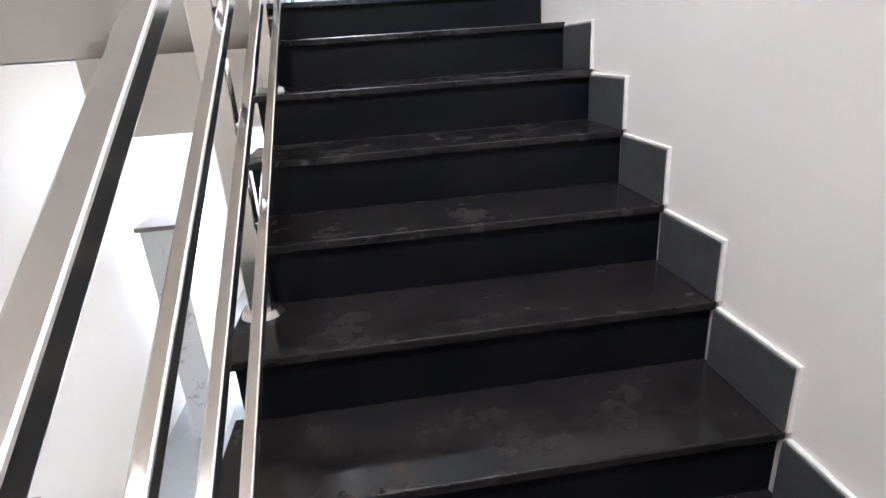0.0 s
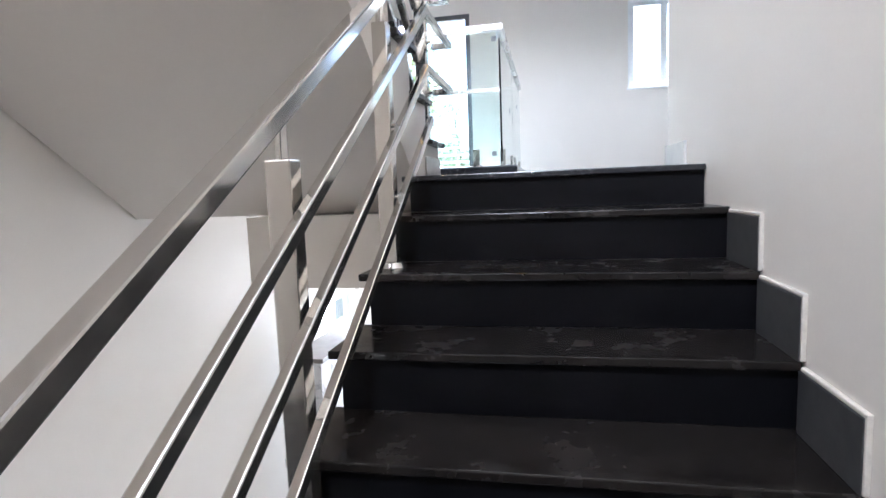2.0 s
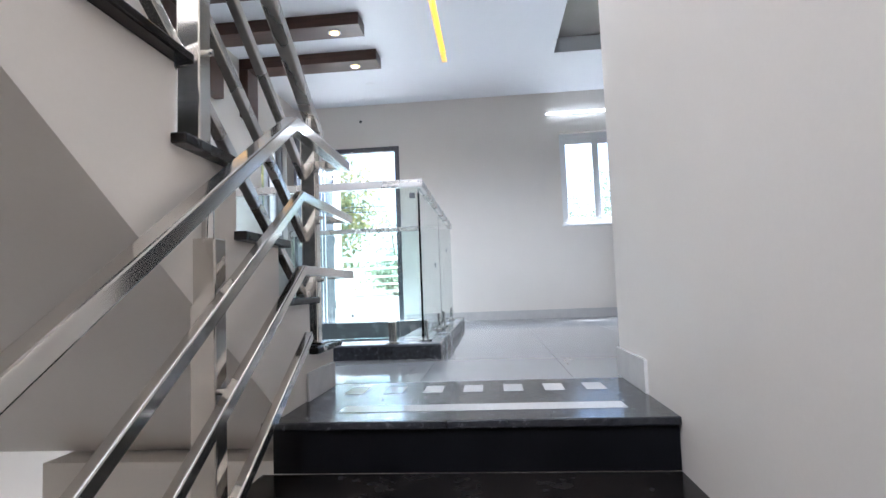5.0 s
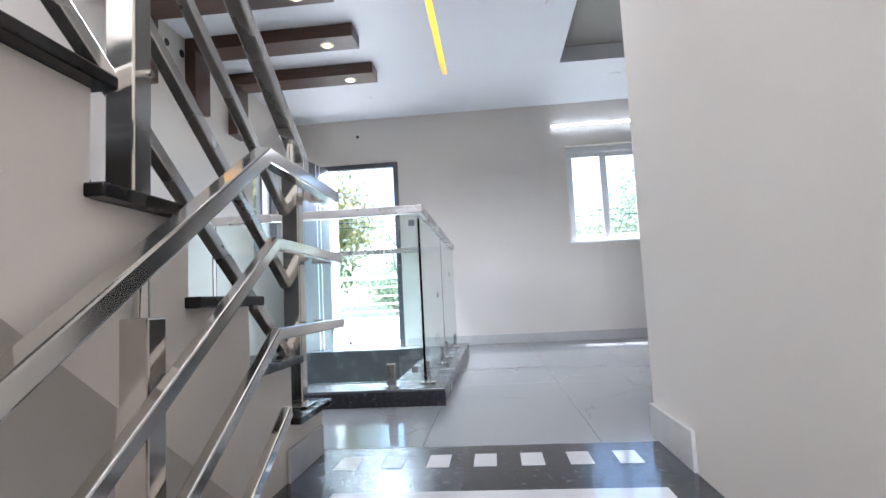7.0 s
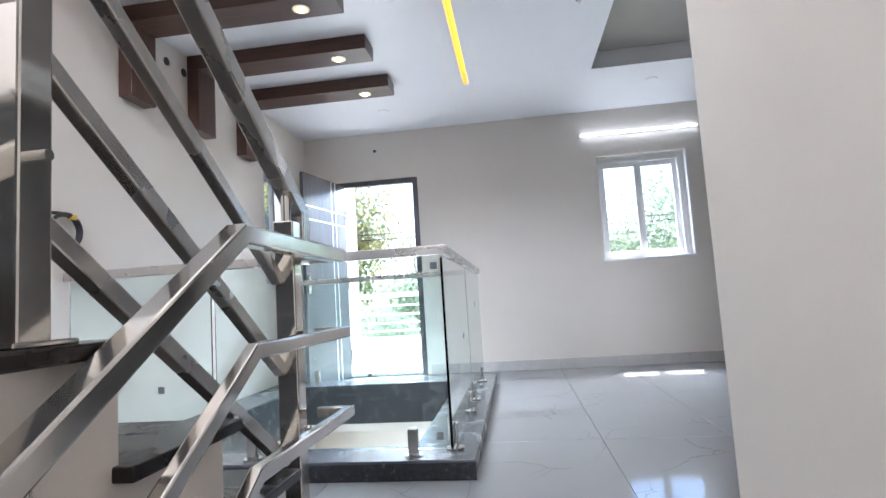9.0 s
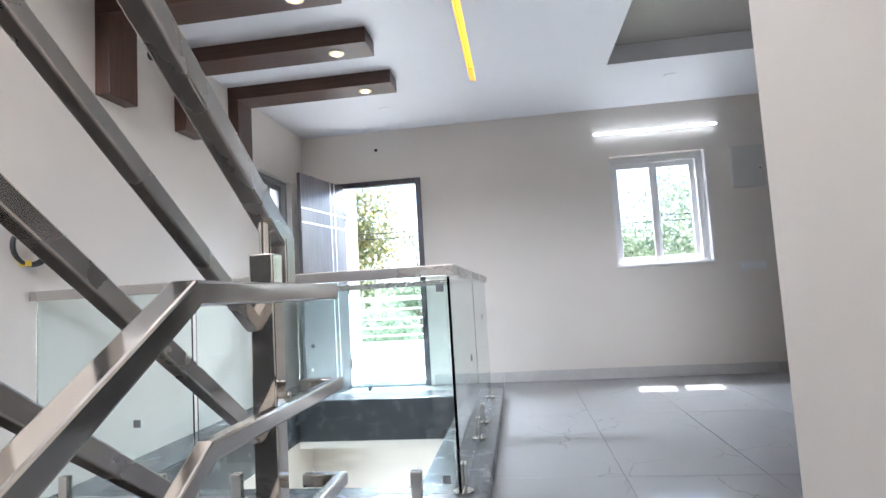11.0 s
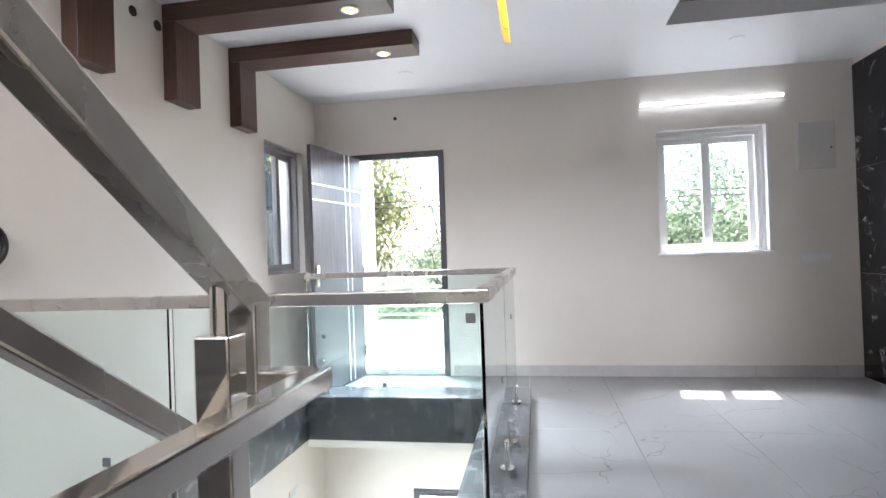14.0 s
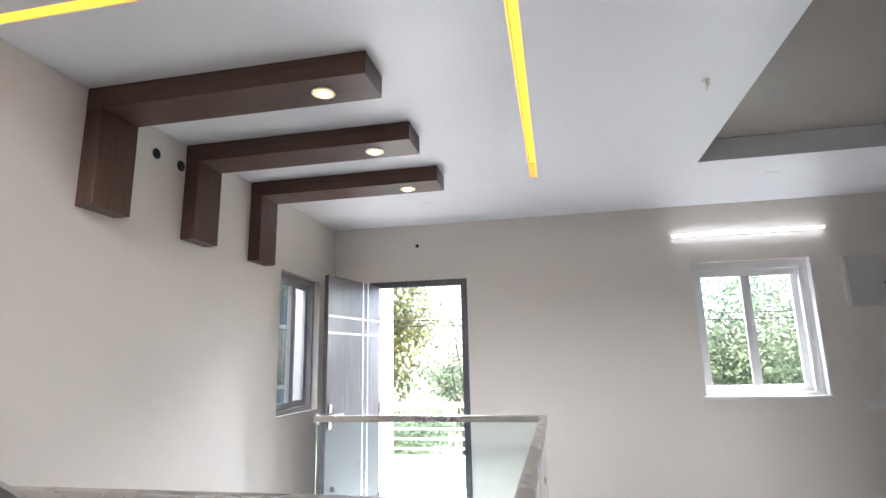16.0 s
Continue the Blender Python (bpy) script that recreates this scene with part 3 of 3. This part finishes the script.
# ---------------------------------------------------------------- doors and windows
d = thing("door_1", ((DOOR[0] + DOOR[1]) / 2, YF, 0.0), "open dark laminate door with steel inlay lines", "door", "structure")
FW = 0.055
fr = part("door_frame", box(DOOR[0], DOOR[0] + FW, YF - 0.012, YF + 0.05, 0, DOOR[3], 0.003, box(DOOR[1] - FW, DOOR[1], YF - 0.012, YF + 0.05, 0, DOOR[3], 0.003, box(DOOR[0] + FW, DOOR[1] - FW, YF - 0.012, YF + 0.05, DOOR[3] - FW, DOOR[3], 0.003))), DOOR_WOOD, d)
part("threshold", box(DOOR[0] + FW, DOOR[1] - FW, YF, YF + WT, 0.0, 0.012, 0.002), KERB, d)
LW = 0.82
HX, HY = DOOR[0] + FW + 0.002, YF - 0.012
ang = radians(259.5)
leaf_m = Matrix.Translation((HX, HY, 0)) @ Matrix.Rotation(ang, 4, "Z")


def leaf_part(name, bm, mat, parent, label="", smooth=False):
    bmesh.ops.transform(bm, matrix=leaf_m, verts=bm.verts)
    return part(name, bm, mat, parent, label, smooth)


leaf = leaf_part("door_leaf", box(0, LW, -0.0, 0.035, 0.012, 2.07, 0.002), DOOR_WOOD, d)
for u in (0.21, 0.29):
    leaf_part("inlay_line", box(u - 0.007, u + 0.007, 0.035, 0.037, 0.02, 2.065), ALU, leaf, "thin steel inlay")
for z in (1.62, 1.75):
    leaf_part("inlay_line", box(0.01, LW - 0.01, 0.035, 0.0365, z - 0.007, z + 0.007), ALU, leaf, "thin steel inlay")
leaf_part("lock_plate", box(LW - 0.075, LW - 0.03, 0.035, 0.043, 0.90, 1.08, 0.003), STEEL, leaf)
h = leaf_part("door_handle", cyl((LW - 0.052, 0.04, 1.0), (LW - 0.052, 0.085, 1.0), 0.010), STEEL, leaf, "brushed steel lever", True)
leaf_part("lever", box(LW - 0.17, LW - 0.042, 0.075, 0.09, 0.99, 1.012, 0.004), STEEL, h)
leaf_part("door_stopper", cyl((LW - 0.05, 0.037, 0.30), (LW - 0.05, 0.07, 0.30), 0.012), STEEL, leaf, smooth=True)
for z in (0.25, 1.0, 1.75):
    leaf_part("hinge", cyl((0.0, 0.042, z - 0.05), (0.0, 0.042, z + 0.05), 0.008, 12), STEEL, leaf, smooth=True)


def sliding_window(name, along, at, u0, u1, z0, z1, mat, label, out):
    """Two sliding sashes in a frame; along is the wall's axis, at the frame's inner face, out the way outside."""
    def bx(a, b, c0, c1, p, q, bev=0.0, bm=None):
        lo, hi = sorted((at + out * c0, at + out * c1))
        return box(a, b, lo, hi, p, q, bev, bm) if along == "x" else box(lo, hi, a, b, p, q, bev, bm)
    w = thing(name, ((u0 + u1) / 2, at, z0) if along == "x" else (at, (u0 + u1) / 2, z0), label, "window", "structure")
    f = 0.035
    bm = bx(u0, u1, 0, 0.08, z0, z0 + f, 0.003)
    bx(u0, u1, 0, 0.08, z1 - f, z1, 0.003, bm)
    bx(u0, u0 + f, 0.001, 0.079, z0 + f, z1 - f, 0.003, bm)
    bx(u1 - f, u1, 0.001, 0.079, z0 + f, z1 - f, 0.003, bm)
    part("window_frame", bm, mat, w)
    mid = (u0 + u1) / 2
    for a, b, c in ((u0 + f, mid + 0.01, 0.012), (mid - 0.01, u1 - f, 0.044)):
        s = 0.05
        bm = bx(a, b, c, c + 0.03, z0 + f, z0 + f + s, 0.003)
        bx(a, b, c, c + 0.03, z1 - f - s, z1 - f, 0.003, bm)
        bx(a, a + s, c + 0.001, c + 0.029, z0 + f + s, z1 - f - s, 0.003, bm)
        bx(b - s, b, c + 0.001, c + 0.029, z0 + f + s, z1 - f - s, 0.003, bm)
        sash = part("sash", bm, mat, w)
        g = part("pane", bx(a + s, b - s, c + 0.012, c + 0.017, z0 + f + s, z1 - f - s), GLASS_EDGE, sash)
        g.visible_shadow = False
    return w


sliding_window("window_1", "x", YF + 0.06, WIN[0] - 0.008, 1.188, WIN[2] + 0.002, WIN[3] - 0.035, UPVC, "white sliding window with two clear panes", 1)
sliding_window("window_2", "y", XL - 0.05, SIDE_WIN[0], SIDE_WIN[1], SIDE_WIN[2], SIDE_WIN[3], DARK_FRAME, "grey framed sliding window beside the door", -1)
sliding_window("window_3", "y", XL - 0.08, HALL_WIN[0], HALL_WIN[1], HALL_WIN[2], HALL_WIN[3], UPVC, "bright white window of the hall below", -1)
trim = thing("window_trim", (0.77, YF, WIN[2]), "white painted edge around the window opening", "trim", "structure")
part("sill", box(WIN[0] - 0.015, WIN[1] + 0.015, YF - 0.008, YF + 0.06, WIN[2] - 0.016, WIN[2] + 0.006, 0.002), UPVC, trim)
part("edge_strip", box(WIN[1] - 0.022, WIN[1] - 0.002, YF - 0.006, YF + 0.06, WIN[2] + 0.008, WIN[3] - 0.002, 0.002), UPVC, trim)
part("side_filler", box(1.190, WIN[1] - 0.001, YF + 0.062, YF + 0.13, WIN[2] + 0.008, WIN[3] - 0.001), UPVC, trim)
part("head_filler", box(WIN[0] + 0.001, 1.188, YF + 0.062, YF + 0.13, WIN[3] - 0.033, WIN[3] - 0.001), UPVC, trim)
dd = thing("door_2", (-1.55, YF, LOW), "open doorway of the hall below", "door", "structure")
part("door_frame", box(HALL_DOOR[0], HALL_DOOR[0] + 0.06, YF - 0.015, YF + 0.12, LOW, HALL_DOOR[3], 0.003, box(HALL_DOOR[1] - 0.06, HALL_DOOR[1], YF - 0.015, YF + 0.12, LOW, HALL_DOOR[3], 0.003, box(HALL_DOOR[0] + 0.06, HALL_DOOR[1] - 0.06, YF - 0.015, YF + 0.12, HALL_DOOR[3] - 0.06, HALL_DOOR[3], 0.003))), DOOR_WOOD, dd)


# ---------------------------------------------------------------- ceiling beams and lamps
for k in range(3):
    y0 = 1.831 + k * 0.685
    y1 = y0 + 0.222
    b = thing("wooden_beam", (XL, (y0 + y1) / 2, 2.078), "dark walnut L-shaped beam with a lit downlight", "beam", group="wall and ceiling beams")
    part("arm", box(XL + 0.002, -1.492, y0, y1, 2.532, CEIL_Z - 0.001, 0.002), WOOD, b)
    part("leg", box(XL + 0.002, XL + 0.088, y0 + 0.001, y1 - 0.001, 2.078, 2.530, 0.002), WOOD_LEG, b)
    lx, ly = -1.72, (y0 + y1) / 2
    part("trim_ring", cyl((lx, ly, 2.526), (lx, ly, 2.532), 0.052, 32, r2=0.048), UPVC, b, smooth=True)
    # Emissive ring for the halo, not a fitting of the lamp.
    part("halo_ring", cyl((lx, ly, 2.524), (lx, ly, 2.528), 0.042, 32, r2=0.044), DOWN_HALO, b, "amber halo ring around the lens")
    part("lens", cyl((lx, ly, 2.5205), (lx, ly, 2.526), 0.024, 32, r2=0.028), DOWN_GLOW, b)

tube = thing("tube_light", (0.77, YF, 2.35), "glowing white tube light above the window", "light")
part("batten", box(0.195, 1.362, YF - 0.016, YF, 2.362, 2.388, 0.003), UPVC, tube)
part("tube", cyl((0.205, YF - 0.026, 2.375), (1.352, YF - 0.026, 2.375), 0.011, 20), TUBE_GLOW, tube, smooth=True)
part("end_cap", cyl((0.191, YF - 0.028, 2.375), (0.205, YF - 0.028, 2.375), 0.0165, 16), UPVC, tube, smooth=True)
part("end_cap", cyl((1.352, YF - 0.028, 2.375), (1.366, YF - 0.028, 2.375), 0.0165, 16), UPVC, tube, smooth=True)

for x, y in ((-1.74, 4.05), (0.767, 3.97)):
    c = thing("ceiling_disc", (x, y, CEIL_Z - 0.008), "small round white blanking plate in the ceiling", "ceiling plate", group="ceiling plates")
    part("plate", cyl((x, y, CEIL_Z - 0.006), (x, y, CEIL_Z - 0.0005), 0.05, 28, r2=0.055), UPVC, c, smooth=True)

hook = thing("fan_hook", (-0.05, 2.43, CEIL_Z - 0.05), "small metal fan hook with wires in the ceiling", "hook")
part("plate", cyl((-0.05, 2.43, CEIL_Z - 0.006), (-0.05, 2.43, CEIL_Z), 0.02, 16), STEEL, hook)
part("wire", sweep([(-0.05, 2.43, CEIL_Z), (-0.043, 2.425, CEIL_Z - 0.03), (-0.055, 2.425, CEIL_Z - 0.055)], 0.012, 0.012, 0.003), PLASTIC, hook)

for name, x0, x1, z0, z1, mat, label, cat in (("distribution_box", 1.447, 1.745, 1.735, 2.137, BOXGREY, "grey metal electrical distribution box on the wall", "electrical box"),):
    q = thing(name, ((x0 + x1) / 2, YF, z0), label, cat)
    part("case", box(x0, x1, YF - 0.012, YF, z0, z1, 0.002), mat, q)
    part("cover", box(x0 + 0.012, x1 - 0.012, YF - 0.02, YF - 0.012, z0 + 0.012, z1 - 0.012, 0.002), mat, q)
    part("latch", cyl((x1 - 0.04, YF - 0.026, 1.91), (x1 - 0.04, YF - 0.02, 1.91), 0.008, 12), STEEL, q)


def switch_plate(m_at, w, h, n, label, wall):
    x, y, z = m_at
    q = thing("switch_plate", (x, y, z), label, "switch", group="switches")
    def bx(u0, u1, d0, d1, p, r):
        return box(x + u0, x + u1, y - d1, y - d0, z + p, z + r, 0.001) if wall == "y" else box(x + d0, x + d1, y + u0, y + u1, z + p, z + r, 0.001)
    part("plate", bx(-w / 2, w / 2, 0, 0.008, 0, h), PLASTIC, q)
    for i in range(n):
        u = -w / 2 + 0.015 + i * (w - 0.03) / n
        part("rocker", bx(u, u + (w - 0.03) / n - 0.004, 0.008, 0.012, 0.018, h - 0.018), UPVC, q)


switch_plate((1.562, YF, 0.955), 0.25, 0.085, 6, "white switch plate below the distribution box", "y")
switch_plate((XL, 4.0, -0.88), 0.16, 0.085, 4, "white switch plate on the hall wall", "x")


def wall_hole(at, wall, r):
    x, y, z = at
    a, b = ((x, y - 0.004, z), (x, y, z)) if wall == "y" else ((x, y, z), (x + 0.004, y, z))
    q = thing("conduit_hole", at, "round black conduit end in the wall", "conduit", group="conduit holes")
    part("rim", cyl(a, b, r, 20), BLACK, q)


wall_hole((-2.01, YF, 2.436), "y", 0.017)
wall_hole((XL, 2.285, 2.495), "x", 0.028)
wall_hole((XL, 2.478, 2.495), "x", 0.03)

# coil of cable hanging on the side wall
CY = 1.425
coil = thing("cable_coil", (XL, CY, 1.12), "black cable coil with yellow tape on the wall", "cable")


def torus(cx, cy, cz, rr, r, n=36, k=8):
    """A ring that stands against a wall square to x."""
    bm = bmesh.new()
    rows = []
    for i in range(n):
        a = 2 * math.pi * i / n
        wob = rr * (1 + 0.04 * math.sin(2 * a + 1))
        rows.append([bm.verts.new((cx + r * math.sin(2 * math.pi * q / k), cy + (wob + r * math.cos(2 * math.pi * q / k)) * math.cos(a), cz + (wob + r * math.cos(2 * math.pi * q / k)) * math.sin(a))) for q in range(k)])
    for i in range(n):
        for q in range(k):
            bm.faces.new((rows[i][q], rows[i][(q + 1) % k], rows[(i + 1) % n][(q + 1) % k], rows[(i + 1) % n][q]))
    bmesh.ops.recalc_face_normals(bm, faces=bm.faces)
    return bm


for k, rr in enumerate((0.085, 0.092)):
    part("cable_loop", torus(XL + 0.02 + 0.012 * k, CY, 1.225, rr, 0.009), BLACK, coil, smooth=True)
for a in (60, 250):
    y, z = CY + 0.088 * math.cos(radians(a)), 1.225 + 0.088 * math.sin(radians(a))
    part("tape", box(XL + 0.008, XL + 0.046, y - 0.014, y + 0.014, z - 0.012, z + 0.012, 0.003), YELLOW, coil, "yellow tape")
part("cable_tail", cyl((XL + 0.01, CY - 0.11, 1.31), (XL + 0.02, CY - 0.02, 1.315), 0.009, 8), BLACK, coil)


# ---------------------------------------------------------------- outside
solid("ground", box(-600, 600, -600, 600, LOW - 0.5, LOW - 0.3), GROUND, "dusty ground with grass patches", "ground", "structure")
bal = thing("balcony", (-1.2, 5.6, -0.15), "white sunlit balcony outside the open door", "balcony", "structure")
part("balcony_floor", box(-3.3, 0.2, YF + WT, 6.5, -0.15, -0.01), CONCRETE, bal)
part("parapet", box(-3.3, 0.2, 6.4, 6.55, -0.15, 0.30, 0.004), WHITE_OUT, bal)
part("drain_slot", box(-2.55, -2.10, 6.39, 6.4, 0.10, 0.16), BOXGREY, bal)
for z, h in ((0.38, 0.012), (0.49, 0.012), (0.605, 0.012), (0.73, 0.012), (0.875, 0.03)):
    part("rail_bar", box(-3.3, 0.2, 6.46, 6.49, z - h, z + h, 0.004), WHITE_OUT, bal)
for x in (-3.2, -1.55, 0.1):
    part("rail_post", box(x - 0.02, x + 0.02, 6.455, 6.495, 0.30, 0.86, 0.004), WHITE_OUT, bal)
part("pillar", box(-3.15, -2.755, 6.14, 6.395, -0.01, 2.83, 0.004), WHITE_OUT, bal)
# Out of view; added to keep direct sun off the floor inside the door.
part("unseen_roof_slab", box(-3.3, 0.0, YF + WT, 6.13, 2.70, 2.83), WHITE_OUT, bal)


def tree(at, height, crown, leaves, size, mat, label, seed, droop=0.0):
    """A tapered trunk with limbs, and a crown of many small leaves in clumps."""
    rnd = random.Random(seed)
    x, y, z = at
    tr = thing("tree", at, label, "tree", group="trees")
    bm = bmesh.new()
    top = Vector((x + rnd.uniform(-0.4, 0.4), y + rnd.uniform(-0.3, 0.3), z + height * 0.62))
    cyl((x, y, z), top, 0.14, 10, 0.05, bm)
    tips = []
    for i in range(9):
        a = i * 2.4 + rnd.uniform(-0.4, 0.4)
        s = Vector((x, y, z)).lerp(top, rnd.uniform(0.55, 1.0))
        e = s + Vector((math.cos(a) * crown * rnd.uniform(0.4, 0.85), math.sin(a) * crown * rnd.uniform(0.4, 0.85), height * rnd.uniform(0.08, 0.34)))
        cyl(s, e, 0.035, 6, 0.012, bm)
        for j in range(3):
            f = s.lerp(e, rnd.uniform(0.5, 1)) + Vector((rnd.uniform(-1, 1), rnd.uniform(-1, 1), rnd.uniform(-0.3, 0.8))) * crown * 0.35
            cyl(s.lerp(e, 0.6), f, 0.013, 5, 0.005, bm)
            tips.append(f)
        tips.append(e)
    part("trunk", bm, BARK, tr)
    verts, faces = [], []
    base = Vector(at)
    for i in range(leaves):
        c = rnd.choice(tips)
        p = c + Vector((rnd.gauss(0, 1), rnd.gauss(0, 1), rnd.gauss(0, 0.8) - droop * abs(rnd.gauss(0, 1)))) * crown * 0.20
        d = Vector((rnd.uniform(-1, 1), rnd.uniform(-1, 1), rnd.uniform(-1.0, 0.5) - droop)).normalized()
        n = d.cross(Vector((rnd.uniform(-1, 1), rnd.uniform(-1, 1), rnd.uniform(-1, 1)))).normalized()
        l, w = size * rnd.uniform(0.7, 1.4), size * rnd.uniform(0.18, 0.30)
        k = len(verts)
        verts += [p - base, p + d * l * 0.5 + n * w - base, p + d * l - base, p + d * l * 0.5 - n * w - base]
        faces.append((k, k + 1, k + 2, k + 3))
    me = bpy.data.meshes.new("crown")
    me.from_pydata([tuple(v) for v in verts], [], faces)
    me.materials.append(mat)
    cr = new("crown", me)
    cr.parent = tr
    return tr


G = LOW - 0.3
tree((-4.45, 10.5, G), 9.6, 1.45, 9500, 0.12, LEAF_A, "leafy tree with drooping yellow green leaves", 3, 0.5)
tree((-3.35, 14.5, G), 6.4, 1.15, 3800, 0.10, LEAF_B, "airy green tree beyond the balcony", 5)
tree((2.3, 13.5, G), 7.0, 2.4, 13000, 0.12, LEAF_B, "dense green tree outside the window", 8)
tree((4.6, 14.0, G), 7.2, 2.5, 13000, 0.12, LEAF_B, "dense green tree outside the window", 11)
tree((-0.6, 17.0, G), 4.6, 2.4, 6000, 0.15, LEAF_B, "green tree further off", 14)
tree((-6.5, 17.0, G), 4.2, 2.4, 4500, 0.15, LEAF_B, "green tree further off", 17)
nh = thing("neighbour_house", (-8.0, 4.0, G), "plain grey-blue neighbouring house wall in shade", "house")
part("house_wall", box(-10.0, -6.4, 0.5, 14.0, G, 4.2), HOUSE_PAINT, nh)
part("roof", box(-10.2, -6.1, 0.3, 14.2, 4.2, 4.4, 0.01), BOXGREY, nh)
for y in (2.2, 5.3, 9.6):
    w = part("house_window", box(-6.4, -6.36, y, y + 1.2, 0.9, 2.2, 0.005), DARK_FRAME, nh)
    part("pane", box(-6.36, -6.352, y + 0.08, y + 1.12, 0.98, 2.12), KERB, w)
wires = thing("overhead_wire", (0, 9.0, 2.4), "thin overhead wires across the garden", "wire")
for z in (1.75, 1.85):
    part("wire", cyl((-20, 9.0, z + 0.4), (20, 9.0, z), 0.008, 6), BLACK, wires)


# ---------------------------------------------------------------- floor tiles
xs = [-2.09, -1.46, -0.83, -0.20, 0.43, 1.06, 1.69]
ys = [0.645, 1.965, 3.23, 4.49]
floor = thing("floor", (0, 2.5, -0.012), "glossy grey marble-look floor tiles", "floor", "structure")


def tile(x0, x1, y0, y1):
    if x1 - x0 > 0.02 and y1 - y0 > 0.02:
        part("floor_tile", box(x0 + 0.001, x1 - 0.001, y0 + 0.001, y1 - 0.001, -0.012, 0.0, 0.0008), TILE, floor)


for i in range(-1, len(xs)):
    for j in range(len(ys)):
        a = XL if i < 0 else xs[i]
        b = xs[i + 1] if i + 1 < len(xs) else XR - 0.012
        c, e = ys[j], ys[j + 1] if j + 1 < len(ys) else YF
        if a >= -0.84:
            tile(a, b, max(c, 0.715) if a >= 0 else c, e)
        else:
            if c < KY0:
                tile(a, b, c, min(e, KY0 - 0.006))
            if e > KY1:
                tile(a, b, max(c, KY1), e)
for x0, x1 in ((XL, -2.09), (-2.09, -1.46), (-1.46, -1.235)):
    tile(x0, x1, 0.62, 0.643)
